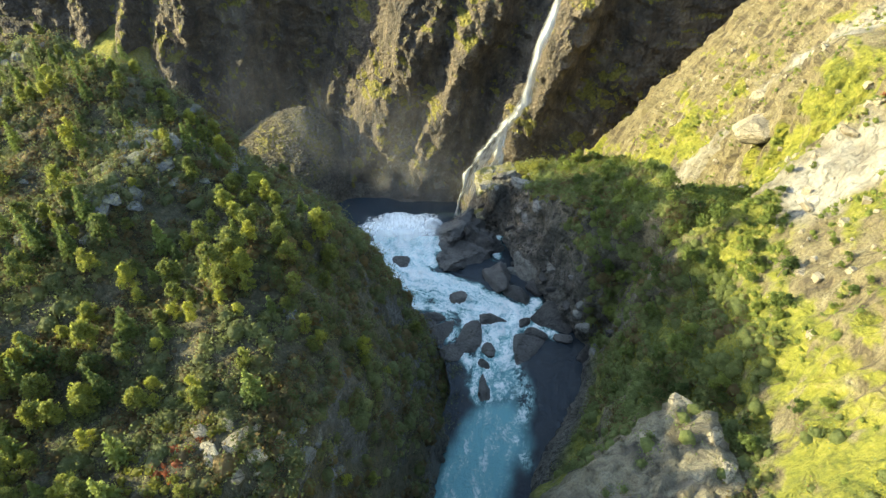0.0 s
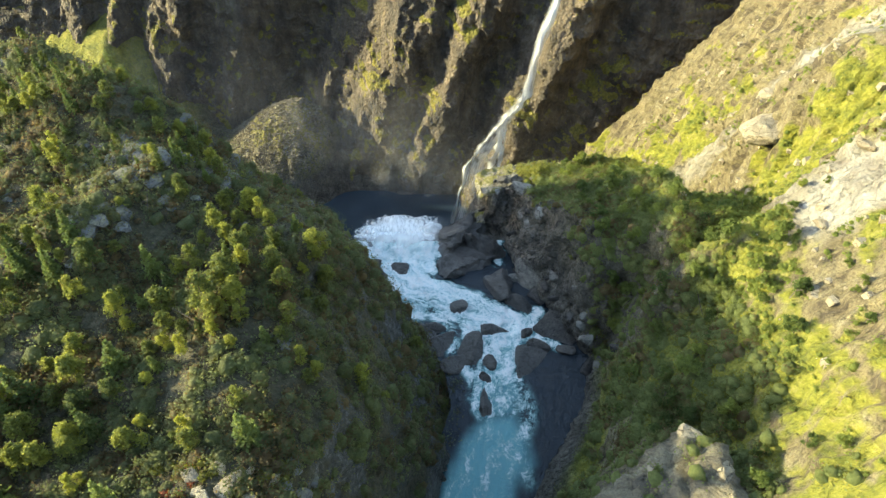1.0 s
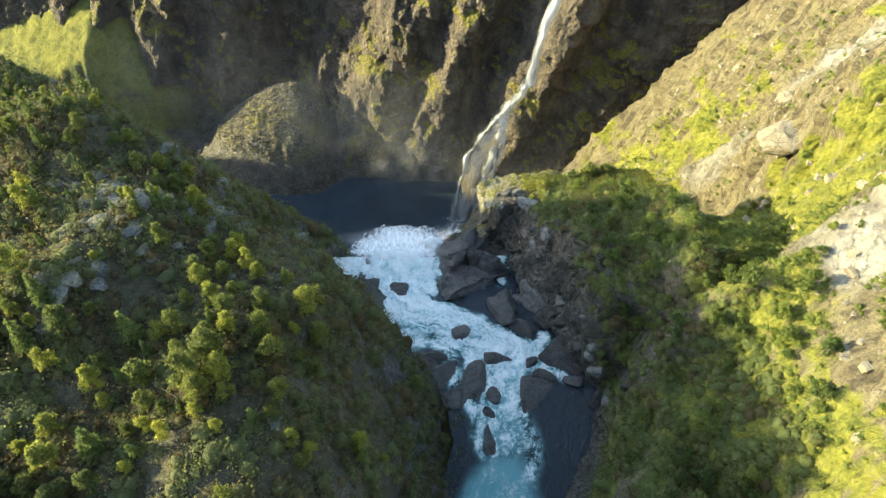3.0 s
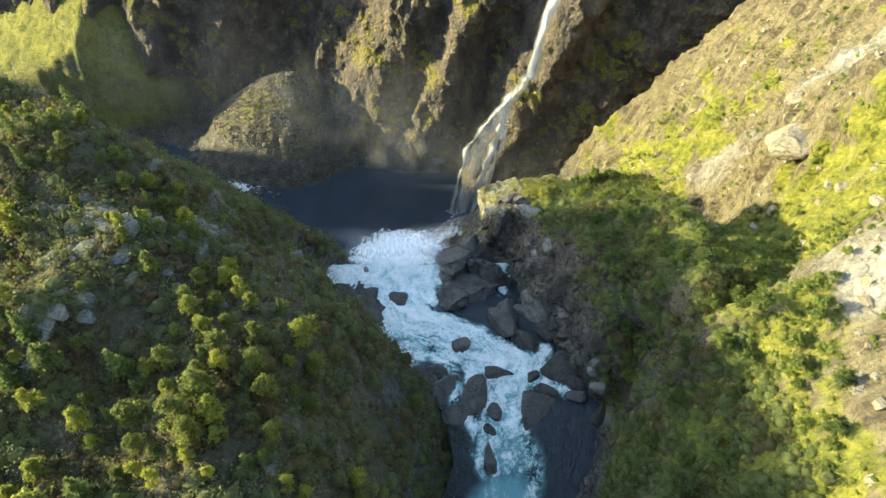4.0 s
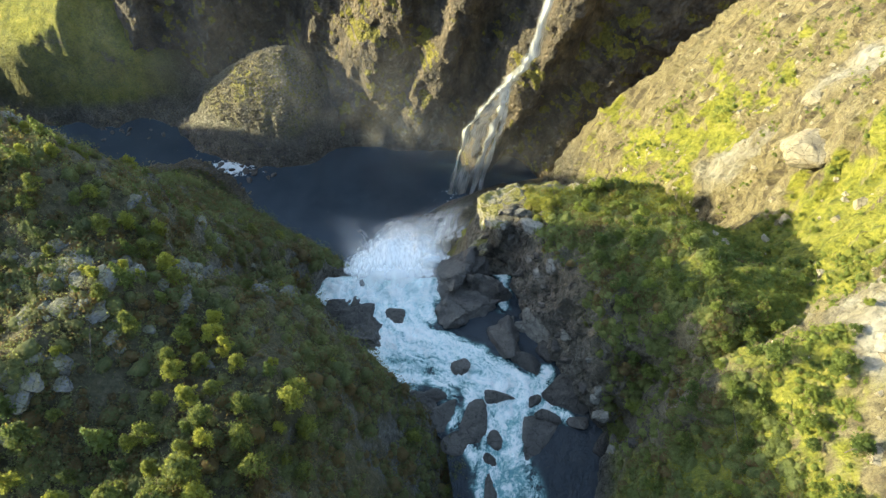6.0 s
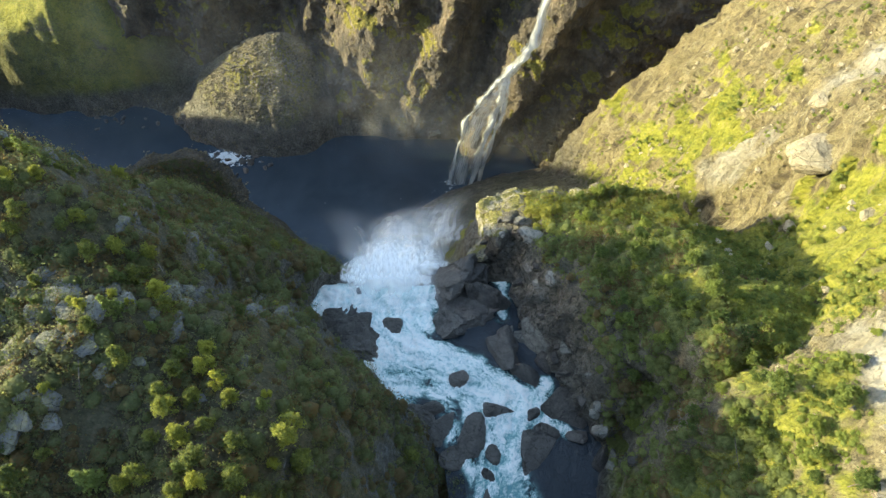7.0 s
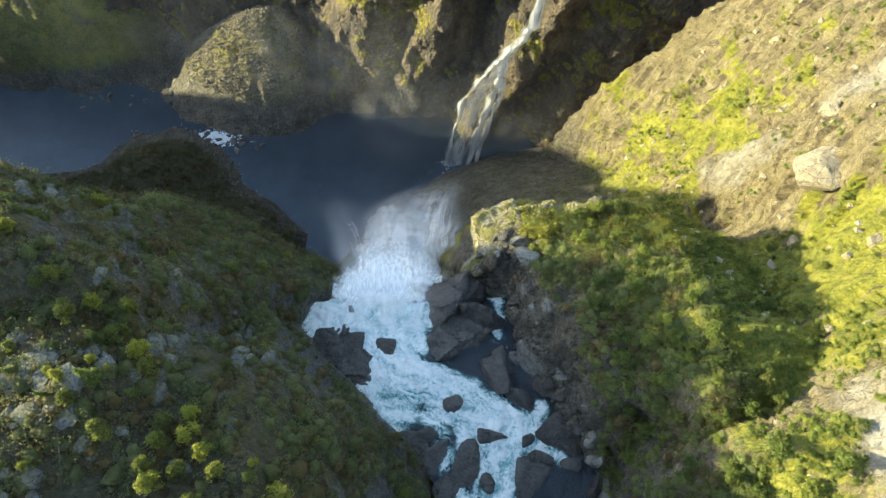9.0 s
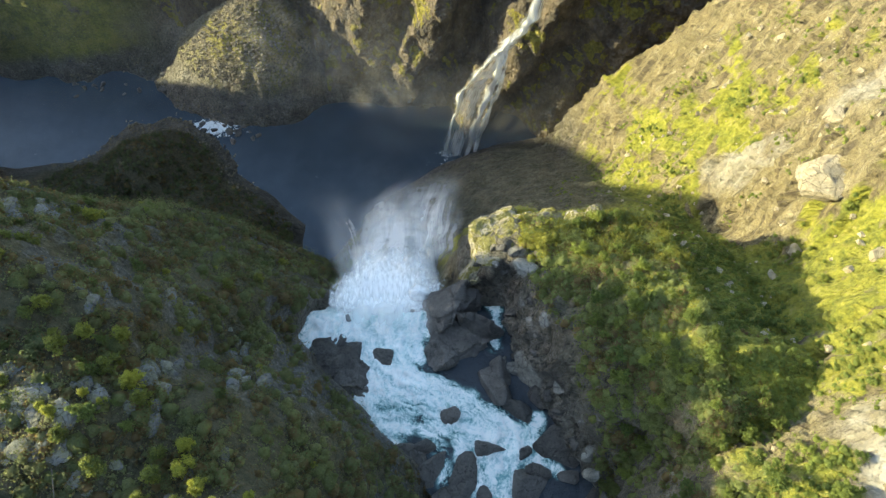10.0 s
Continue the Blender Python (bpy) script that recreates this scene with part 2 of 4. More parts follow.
def ground_material():
    n = Nodes("ground_cover")
    big, mid, fine = n.noise(0.035, 5), n.noise(0.16, 8, 0.65), n.noise(0.9, 8, 0.7)
    along, over = n.dot((0.58, 0.35, 0.74)), n.dot((-0.32, -0.74, 0.59))
    bed = n.add("ShaderNodeCombineXYZ", X=n.math("MULTIPLY", along, 0.25), Y=over, Z=0.0)
    strata = n.noise(0.34, 8, 0.68, vec=bed.outputs[0])
    tone = n.math("ADD", n.math("MULTIPLY", mid, 0.42), n.math("MULTIPLY", strata, 0.58))
    rock = n.ramp(tone, [(0.34, (0.07, 0.055, 0.03)), (0.43, (0.19, 0.15, 0.08)), (0.54, (0.31, 0.26, 0.14)), (0.68, (0.44, 0.395, 0.28))])
    thin = n.noise(0.9, 6, 0.62, vec=bed.outputs[0])
    line = n.step(n.math("ABSOLUTE", n.math("SUBTRACT", thin, 0.5)), 0.0, 0.035)
    crack = n.math("MULTIPLY", n.step(strata, 0.40, 0.47), n.math("MAXIMUM", line, n.step(mid, 0.62, 0.5)))
    rock = n.mix(crack, n.mix(0.6, rock, (0.09, 0.07, 0.05)), rock)
    bend = n.add("ShaderNodeCombineXYZ", X=n.math("MULTIPLY", along, 0.3), Y=n.math("ADD", over, n.math("MULTIPLY", mid, 5.0)), Z=n.math("MULTIPLY", big, 9.0))
    grit = n.noise(2.2, 6, 0.75)
    rock = n.mix(n.step(grit, 0.56, 0.36), rock, n.mix(0.55, rock, (0.06, 0.045, 0.03)))
    split = n.step(n.voronoi(0.30, "DISTANCE_TO_EDGE", vec=bend.outputs[0]), 0.0, 0.035)
    split = n.math("MAXIMUM", split, n.step(fine, 0.45, 0.6))
    rock = n.mix(split, n.mix(0.18, rock, (0.05, 0.04, 0.03)), rock)
    chalk = n.ramp(mid, [(0.32, (0.22, 0.195, 0.155)), (0.5, (0.38, 0.35, 0.29)), (0.68, (0.52, 0.495, 0.43))])
    rock = n.mix(n.attr("pale"), rock, n.mix(split, n.mix(0.3, chalk, (0.06, 0.05, 0.04)), chalk))
    turf = n.math("ADD", n.math("MULTIPLY", fine, 0.45), n.math("MULTIPLY", mid, 0.55))
    grass = n.ramp(turf, [(0.32, (0.06, 0.08, 0.012)), (0.44, (0.17, 0.185, 0.026)), (0.55, (0.31, 0.30, 0.04)), (0.70, (0.40, 0.34, 0.13))])
    heath = n.ramp(fine, [(0.3, (0.045, 0.045, 0.022)), (0.5, (0.105, 0.095, 0.05)), (0.7, (0.18, 0.14, 0.085)), (0.85, (0.28, 0.26, 0.19))])
    veg = n.mix(n.attr("forest"), grass, heath)
    # grey lichen-covered slabs among the heath
    slab = n.ramp(fine, [(0.3, (0.05, 0.05, 0.045)), (0.55, (0.15, 0.145, 0.13)), (0.75, (0.38, 0.38, 0.38))])
    rock = n.mix(n.attr("forest"), rock, slab)
    cover = n.math("ADD", n.math("MULTIPLY", n.up(), 0.9), n.math("MULTIPLY", n.math("SUBTRACT", mid, 0.5), 1.5))
    cover = n.math("ADD", cover, n.math("MULTIPLY", n.math("SUBTRACT", big, 0.5), 2.4))
    cover = n.math("ADD", cover, n.attr("green"))
    col = n.mix(n.step(cover, 0.28, 0.68), rock, veg)
    # dark rock: wet river banks, and shade painted into the gorge floor
    wet_shade = n.ramp(n.math("ADD", n.math("MULTIPLY", mid, 0.5), n.math("MULTIPLY", fine, 0.5)), [(0.36, (0.045, 0.039, 0.03)), (0.52, (0.17, 0.15, 0.12)), (0.68, (0.37, 0.335, 0.27))])
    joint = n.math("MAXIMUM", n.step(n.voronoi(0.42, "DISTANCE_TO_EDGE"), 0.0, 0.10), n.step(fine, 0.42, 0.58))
    wet_shade = n.mix(joint, n.mix(0.75, wet_shade, (0.01, 0.01, 0.01)), wet_shade)
    col = n.mix(n.attr("wet_shade"), col, wet_shade)
    scree = n.ramp(n.voronoi(0.9, "F1", "Color"), [(0.2, (0.06, 0.05, 0.03)), (0.6, (0.20, 0.165, 0.095)), (0.9, (0.36, 0.31, 0.21))])
    scree = n.mix(n.step(n.math("ADD", big, n.math("MULTIPLY", n.math("SUBTRACT", fine, 0.5), 0.5)), 0.42, 0.58), scree, n.ramp(fine, [(0.3, (0.10, 0.09, 0.02)), (0.7, (0.30, 0.27, 0.06))]))
    col = n.mix(n.attr("scree"), col, scree)
    h = n.math("ADD", n.math("MULTIPLY", mid, 1.6), n.math("ADD", n.math("ADD", n.math("MULTIPLY", fine, 0.7), n.math("MULTIPLY", n.math("MULTIPLY", joint, n.attr("wet_shade")), 0.5)), n.math("ADD", n.math("MULTIPLY", strata, 1.8), n.math("ADD", n.math("MULTIPLY", thin, 0.9), n.math("MULTIPLY", split, 0.25)))))
    n.bump(h, 1.0, 1.8)
    rough = n.math("SUBTRACT", 0.92, n.math("MULTIPLY", n.attr("wet_shade"), 0.5))
    return n.finish(col, rough)


def cliff_material():
    n = Nodes("cliff_rock")
    mid, fine = n.noise(0.09, 8, 0.65, stretch=(1.0, 1.0, 0.4)), n.noise(0.7, 8, 0.7)
    big = n.noise(0.03, 4)
    col = n.ramp(mid, [(0.28, (0.028, 0.026, 0.026)), (0.45, (0.09, 0.074, 0.058)), (0.6, (0.18, 0.14, 0.098)), (0.78, (0.31, 0.265, 0.205))])
    moss = n.ramp(fine, [(0.3, (0.09, 0.08, 0.015)), (0.6, (0.25, 0.22, 0.035)), (0.8, (0.32, 0.28, 0.08))])
    cover = n.math("ADD", n.up(), n.math("ADD", n.math("MULTIPLY", n.math("SUBTRACT", big, 0.5), 1.6), n.math("MULTIPLY", n.math("SUBTRACT", fine, 0.5), 0.9)))
    col = n.mix(n.step(cover, 0.46, 0.66), col, moss)
    n.bump(n.math("ADD", n.math("MULTIPLY", mid, 2.0), n.math("ADD", fine, n.voronoi(0.5))), 1.0, 2.0)
    return n.finish(col, 0.85)


def boulder_material(name, dark, light, rough, moss=0.0):
    n = Nodes(name)
    info = n.t.nodes.new("ShaderNodeObjectInfo").outputs["Random"]
    coarse, fine = n.noise(0.28, 8, 0.7), n.noise(1.6, 8, 0.75)
    fac = n.math("ADD", n.math("ADD", n.math("MULTIPLY", coarse, 0.55), n.math("MULTIPLY", fine, 0.45)), n.math("MULTIPLY", n.math("SUBTRACT", info, 0.5), 0.16))
    # paler tops: light from above mixed into the colour
    fac = n.math("ADD", fac, n.math("MULTIPLY", n.math("SUBTRACT", n.up(), 0.45), 0.13))
    col = n.ramp(fac, [(0.34, dark), (0.60, light), (0.80, tuple(min(1, c * 1.7) for c in light))])
    edge = n.math("MAXIMUM", n.step(n.voronoi(0.33, "DISTANCE_TO_EDGE"), 0.0, 0.035), n.step(fine, 0.46, 0.56))
    col = n.mix(edge, n.mix(0.65, col, (0.008, 0.008, 0.008)), col)
    if moss:
        m = n.ramp(fine, [(0.3, (0.09, 0.085, 0.015)), (0.6, (0.27, 0.24, 0.04)), (0.8, (0.40, 0.34, 0.12))])
        col = n.mix(n.math("MULTIPLY", n.step(n.math("ADD", n.math("MULTIPLY", n.up(), 0.35), coarse), 0.72, 0.86), moss), col, m)
    n.bump(n.math("ADD", n.math("ADD", coarse, fine), n.math("MULTIPLY", edge, 0.4)), 0.9, 1.0)
    return n.finish(col, rough)


def leaf_material(name, dark, light, brown=0.0):
    n = Nodes(name)
    info = n.t.nodes.new("ShaderNodeObjectInfo").outputs["Random"]
    isl = n.t.nodes.new("ShaderNodeNewGeometry").outputs["Random Per Island"]
    f = n.math("ADD", n.math("MULTIPLY", info, 0.75), n.math("MULTIPLY", isl, 0.3))
    f = n.math("ADD", f, n.math("MULTIPLY", n.math("SUBTRACT", n.noise(0.05, 3), 0.5), 0.9))
    leafy = n.noise(2.6, 6, 0.7)
    f = n.math("ADD", f, n.math("MULTIPLY", n.math("SUBTRACT", leafy, 0.5), 1.3))
    n.bump(leafy, 1.0, 0.7)
    col = n.ramp(f, [(0.1, dark), (0.55, tuple((a + b) / 2 for a, b in zip(dark, light))), (0.95, light)])
    tint = n.step(n.math("ADD", n.noise(0.11, 4), n.math("MULTIPLY", n.math("SUBTRACT", isl, 0.5), 0.3)), 0.66 - brown, 0.80 - brown)
    col = n.mix(tint, col, n.mix(isl, (0.09, 0.06, 0.03), (0.24, 0.17, 0.07)))
    n.finish(col, 0.75)
    tr = n.add("ShaderNodeBsdfTranslucent", Color=col)
    m = n.add("ShaderNodeMixShader", Fac=0.5)
    n.t.links.new(n.bsdf.outputs[0], m.inputs[1])
    n.t.links.new(tr.outputs[0], m.inputs[2])
    n.t.links.new(m.outputs[0], n.out.inputs["Surface"])
    return n.mat


def bark_material():
    n = Nodes("bark")
    col = n.ramp(n.noise(1.5, 6, 0.7, stretch=(1, 1, 0.3)), [(0.3, (0.05, 0.04, 0.03)), (0.6, (0.17, 0.14, 0.11)), (0.8, (0.45, 0.43, 0.40))])
    return n.finish(col, 0.9)


def river_material():
    n = Nodes("river_water")
    wob = n.add("ShaderNodeTexNoise", Vector=n.pos, Scale=0.22, Detail=3.0)
    warp = n.t.nodes.new("ShaderNodeVectorMath")
    warp.operation = "MULTIPLY_ADD"
    n.set(warp.inputs[0], wob.outputs["Color"])
    warp.inputs[1].default_value = (5.0, 5.0, 5.0)
    n.set(warp.inputs[2], n.pos)
    v = warp.outputs[0]
    bend = n.math("MULTIPLY", n.math("SUBTRACT", n.noise(0.12, 3), 0.5), 7.0)
    way = n.add("ShaderNodeCombineXYZ", X=n.math("ADD", n.attr("across"), bend), Y=n.math("MULTIPLY", n.attr("along"), 0.36), Z=0.0)
    flow = n.noise(0.34, 9, 0.62, vec=way.outputs[0])
    fine = n.noise(1.1, 9, 0.7, vec=v)
    ragged = n.math("ADD", n.math("MULTIPLY", n.math("SUBTRACT", flow, 0.5), 3.4), n.math("MULTIPLY", n.math("SUBTRACT", fine, 0.5), 2.0))
    # ragged streaks show where the water is partly white
    f = n.math("ADD", n.attr("foam"), n.math("MULTIPLY", ragged, n.step(n.attr("foam"), 0.0, 0.35)))
    foam = n.step(f, 0.16, 0.86)
    deep = n.mix(n.attr("milk"), (0.012, 0.020, 0.028), (0.16, 0.40, 0.42))
    deep = n.mix(n.math("MULTIPLY", n.step(f, 0.0, 0.42), 0.8), deep, (0.20, 0.42, 0.40))
    white = n.mix(n.step(n.math("ADD", n.math("MULTIPLY", flow, 0.5), n.math("MULTIPLY", fine, 0.5)), 0.36, 0.60), (0.42, 0.62, 0.62), (0.94, 0.93, 0.88))
    col = n.mix(foam, deep, white)
    n.bump(n.math("ADD", flow, n.math("MULTIPLY", fine, 0.4)), 0.8, 1.2)
    rough = n.math("ADD", 0.12, n.math("MULTIPLY", foam, 0.6))
    return n.finish(col, rough)


def fall_material(name, lo, hi, alpha):
    """White falling water, thinning out to threads at its edges."""
    n = Nodes(name)
    uv = n.add("ShaderNodeAttribute")
    uv.attribute_name = "run"
    side = n.attr("across")
    comb = n.add("ShaderNodeCombineXYZ", X=n.math("MULTIPLY", side, 3.0), Y=uv.outputs["Fac"], Z=0.0)
    t = n.noise(2.4, 8, 0.65, vec=comb.outputs[0], stretch=(2.4, 0.55, 1))
    edge = n.math("ABSOLUTE", side)
    a = n.math("SUBTRACT", n.math("ADD", t, n.attr("thick")), n.math("MULTIPLY", n.math("POWER", edge, 2.0), 0.55))
    a = n.math("MULTIPLY", n.step(a, lo, hi), alpha)
    n.bump(t, 0.5, 0.6)
    return n.finish((0.93, 0.93, 0.90, 1), 0.7, Alpha=a)


def mist_material():
    n = Nodes("spray")
    comb = n.add("ShaderNodeCombineXYZ", X=n.math("MULTIPLY", n.attr("across"), 2.2), Y=n.math("MULTIPLY", n.attr("run"), 0.06), Z=n.noise(0.02, 2))
    t = n.math("ADD", n.math("MULTIPLY", n.noise(1.6, 6, 0.6, vec=comb.outputs[0]), 0.6), n.math("MULTIPLY", n.noise(0.07, 6, 0.6), 0.4))
    a = n.math("MULTIPLY", n.step(t, 0.26, 0.70), n.attr("thick"))
    n.bsdf.inputs["Base Color"].default_value = (0.90, 0.90, 0.88, 1)
    tr = n.add("ShaderNodeBsdfTransparent")
    df = n.add("ShaderNodeBsdfDiffuse", Color=(0.90, 0.90, 0.88, 1))
    tl = n.add("ShaderNodeBsdfTranslucent", Color=(0.90, 0.90, 0.88, 1))
    both = n.add("ShaderNodeMixShader", Fac=0.2)
    n.t.links.new(df.outputs[0], both.inputs[1])
    n.t.links.new(tl.outputs[0], both.inputs[2])
    m = n.add("ShaderNodeMixShader", Fac=a)
    n.t.links.new(tr.outputs[0], m.inputs[1])
    n.t.links.new(both.outputs[0], m.inputs[2])
    n.t.links.new(m.outputs[0], n.out.inputs["Surface"])
    return n.mat


def pool_material():
    n = Nodes("gorge_water")
    ripple = n.noise(0.5, 8, 0.65)
    foam = n.step(n.math("ADD", n.math("MULTIPLY", n.attr("foam"), 0.6), n.noise(0.35, 9, 0.7)), 0.665, 0.78)
    col = n.mix(foam, n.mix(n.noise(0.05, 5, 0.6), (0.018, 0.032, 0.046), (0.06, 0.088, 0.115)), (0.8, 0.86, 0.88))
    n.bump(ripple, 0.25, 0.5)
    return n.finish(col, 0.2)


M_GROUND, M_CLIFF = ground_material(), cliff_material()
M_WET = boulder_material("wet_rock", (0.022, 0.020, 0.018), (0.14, 0.125, 0.11), 0.5)
M_GREY = boulder_material("grey_rock", (0.07, 0.066, 0.058), (0.29, 0.27, 0.23), 0.7)
M_SCREE = boulder_material("scree_rock", (0.06, 0.052, 0.038), (0.24, 0.205, 0.14), 0.9)
M_MOSSY = boulder_material("mossy_rock", (0.16, 0.135, 0.09), (0.44, 0.39, 0.29), 0.9, moss=0.9)
M_SLAB = boulder_material("lichen_rock", (0.09, 0.09, 0.086), (0.25, 0.25, 0.245), 0.9, moss=0.4)
M_PALE = boulder_material("pale_rock", (0.21, 0.165, 0.105), (0.46, 0.39, 0.27), 0.85)
M_BIRCH = leaf_material("birch_leaves", (0.13, 0.17, 0.055), (0.50, 0.50, 0.085))
M_PINE = leaf_material("pine_needles", (0.11, 0.16, 0.05), (0.30, 0.36, 0.10))
M_SHRUB = leaf_material("shrub_leaves", (0.09, 0.11, 0.05), (0.31, 0.32, 0.13), 0.18)
M_THICKET = leaf_material("thicket_leaves", (0.085, 0.105, 0.045), (0.25, 0.28, 0.10), 0.14)
M_HEATHER = leaf_material("heather_leaves", (0.10, 0.09, 0.055), (0.28, 0.24, 0.14), 0.25)
# brightened yellow leaves: sunlight on rim and clearing put into the colour
M_GOLD = leaf_material("golden_leaves", (0.19, 0.20, 0.035), (0.50, 0.47, 0.08))
M_RUST = leaf_material("rusty_leaves", (0.28, 0.07, 0.03), (0.50, 0.16, 0.06))
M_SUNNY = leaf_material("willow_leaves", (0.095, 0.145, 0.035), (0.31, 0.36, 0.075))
# duller leaf colour for bank bushes, with their shade painted in
M_BANK_SHADED = leaf_material("shaded_bank_leaves", (0.115, 0.15, 0.05), (0.31, 0.35, 0.11), 0.10)
M_BARK = bark_material()
M_RIVER, M_POOL = river_material(), pool_material()
M_FALL = fall_material("falling_water", 0.25, 0.85, 1.0)
M_MIST = mist_material()


# ---------------------------------------------------------------- the ground
def spaced(lo, a, b, hi, step, grow=1.13):
    mid = list(np.arange(a, b, step))
    s, v, right = step, mid[-1], []
    while v < hi:
        s *= grow
        v += s
        right.append(v)
    s, v, left = step, mid[0], []
    while v > lo:
        s *= grow
        v -= s
        left.append(v)
    return np.array(left[::-1] + mid + right)


def build_ground():
    gx, gy = spaced(-2600, -130, 145, 2600, 0.8), spaced(-2600, 30, 288, 3000, 0.8)
    gx = np.concatenate([gx[gx < -345], np.arange(-340, -136, 2.4), gx[gx > -134]])
    gy = np.concatenate([gy[gy < 292], np.arange(294, 420, 2.0), gy[gy > 424]])
    x, y = np.meshgrid(gx, gy)
    shape = x.shape
    x, y = x.ravel(), y.ravel()
    z = land(x, y)
    # normals for the relief
    zz = z.reshape(shape)
    nx = -np.gradient(zz, axis=1) / np.gradient(gx)[None, :]
    ny = -np.gradient(zz, axis=0) / np.gradient(gy)[:, None]
    nrm = np.stack([nx.ravel(), ny.ravel(), np.ones(len(x))], 1)
    nrm /= np.linalg.norm(nrm, axis=1)[:, None]
    p = np.stack([x, y, z], 1)
    steep = 1 - nrm[:, 2]
    xr, xl = np.interp(y, RIVER_Y, RIVER_R), np.interp(y, RIVER_Y, RIVER_L)
    in_river = (y < 157) & (x > xl - 0.5) & (x < xr + 0.5)
    relief = 3.2 * (ridged(p / 17 + 5, 5) - 0.3) * smooth(0.08, 0.5, steep) + 0.9 * fbm(p / 5 + 8, 4)
    crag = smooth(3, -1, off_area(x, y, CRAG)) * (y > 0)
    relief = relief * (1 - 0.8 * crag) + crag * (1.5 * ridged(p / 6 + 40, 4) + 0.9 * ridged(p / 2.2 + 9, 3) + 1.2 * ((p @ np.array([0.3, -0.15, 0.5]) / 1.6 + fbm(p / 5, 2)) % 1.0) - 1.0)
    relief += smooth(20, 11, np.hypot(x - 24, y - 171)) * (2.0 * ridged(p / 9 + 50, 4) + 1.0 * ridged(p / 3 + 5, 3) - 1.0)
    face = smooth(26, 12, x - xr) * smooth(80, 98, y) * smooth(186, 172, y) * (x > xr + 1)
    relief += face * (3.6 * ridged(p / 10 + 2, 5, 0.55) + 1.3 * ridged(p / 3.2, 3) - 1.8)
    u = p @ np.array([-0.32, -0.74, 0.59])
    u = u + 5 * fbm(p / 24 + 2, 3)
    patch = smooth(-0.1, 0.35, fbm(p / 20 + 31, 2))
    relief += smooth(0.2, 0.5, steep) * smooth(45, 75, x) * (patch * 3.4 * ((u / 9.0) % 1.0) + 1.7 * (1 - patch) * ((u / 3.6) % 1.0) + 0.8 * ((u / 1.9 + 2 * fbm(p / 9 + 7, 2)) % 1.0) + 1.6 * ridged(p / 7 + 12, 4) - 2.4)
    relief = np.where(in_river, 0.4 * fbm(p / 4, 3) - 0.5, relief)
    relief *= np.where((z < -146), 0.3, 1.0)
    p = p + nrm * relief[:, None]
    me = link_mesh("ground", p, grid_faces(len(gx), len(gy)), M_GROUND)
    d = off_line(x, y, HILL_EDGE)
    forest = np.maximum(smooth(30, 12, x - xl) * smooth(150, 110, d), smooth(285, 300, y) * smooth(-80, -110, z) * smooth(50, 80, np.hypot((x + 262) * 0.8, y - 378)))
    shelf = smooth(85, 55, np.hypot(x + 165, (y - 258) * 0.8)) * smooth(-147, -142, z) * (y < 305)
    forest = np.maximum(forest, shelf)
    bare = smooth(24, 8, x - xr + 4 * fbm(p / 15, 2)) * smooth(82, 100, y) * smooth(182, 168, y) * (x > 10)
    # wet rock along the river; deep gorge ground darkened to stand for shade
    wet_shade = np.maximum(smooth(9, 3, z - water_level(y)) * (y < 160) * smooth(14, 5, np.maximum(xl - x, x - xr)), smooth(-108, -130, z) * smooth(240, 262, y) * 0.8 * smooth(50, 85, np.hypot((x + 262) * 0.8, y - 378)))
    wet_shade = np.maximum(wet_shade, smooth(-134, -141, z) * (y > 200)) * (1 - shelf)
    # gorge shade put into the colour at the foot of the far slope
    wet_shade = np.maximum(wet_shade, 0.85 * smooth(80, 66, x + 3 * fbm(p / 9, 3)) * smooth(-28, -46, z) * (y > 188) * (x > -20))
    wet_shade = np.maximum(wet_shade, 0.8 * bare)
    wet_shade = np.maximum(wet_shade, smooth(35, 12, np.hypot(x - 26, (y - 128) * 0.5)) * smooth(30, 14, z) * (y < 175))
    scree = smooth(54, 46, np.hypot((x + 97) * np.where(x < -97, 0.85, 2.2), (y - 355) * 1.45)) * (z < -85) * smooth(-145, -139, z)
    scree = np.maximum(scree, smooth(-140, -190, x) * (y > 325) * (z > -148) * 0.1)
    green = 0.22 * smooth(60, 20, np.abs(x - 62)) * smooth(175, 120, y) - 0.36 * smooth(60, 80, x) - 0.12 * smooth(85, 120, x) * smooth(150, 190, y) + 0.26 * smooth(70, 100, x) * smooth(120, 190, y) + 0.26 * forest + 0.25 * shelf + 0.3 * smooth(60, 30, np.hypot(x - 42, y - 215)) - 0.9 * bare + 0.5 * smooth(90, 60, np.hypot((x + 262) * 0.8, y - 378))
    streak = fbm(np.stack([(x - 0.12 * y) / 9.0, y / 42.0, 0 * x + 5], 1), 4)
    green = green + smooth(85, 100, x) * smooth(145, 165, y) * 1.2 * (streak - 0.24) + 0.4 * smooth(60, 66, x) * smooth(102, 92, x) * smooth(105, 120, y) * smooth(200, 180, y)
    green = green + 0.9 * np.exp(-((x - 100 + 0.25 * (y - 222)) / 7) ** 2 - ((y - 222) / 17) ** 2) + 0.75 * smooth(34, 14, np.hypot((x - 113) * 0.9, y - 150)) - 0.16 * smooth(30, 38, x) * smooth(66, 58, x) * smooth(98, 108, y) * smooth(158, 150, y)
    wob = 5 * fbm(p / 8 + 3, 3)
    pale = np.maximum.reduce([smooth(15, 8, np.hypot((x - 137) * 0.8, y - 198) + wob), smooth(12, 6, np.hypot(x - 84, y - 101) + wob), 0.6 * smooth(9, 4, np.hypot(x - 106, (y - 201) * 0.8) + wob),
                              smooth(10, 5, np.hypot(x - 20, y - 174) + 0.5 * wob)])
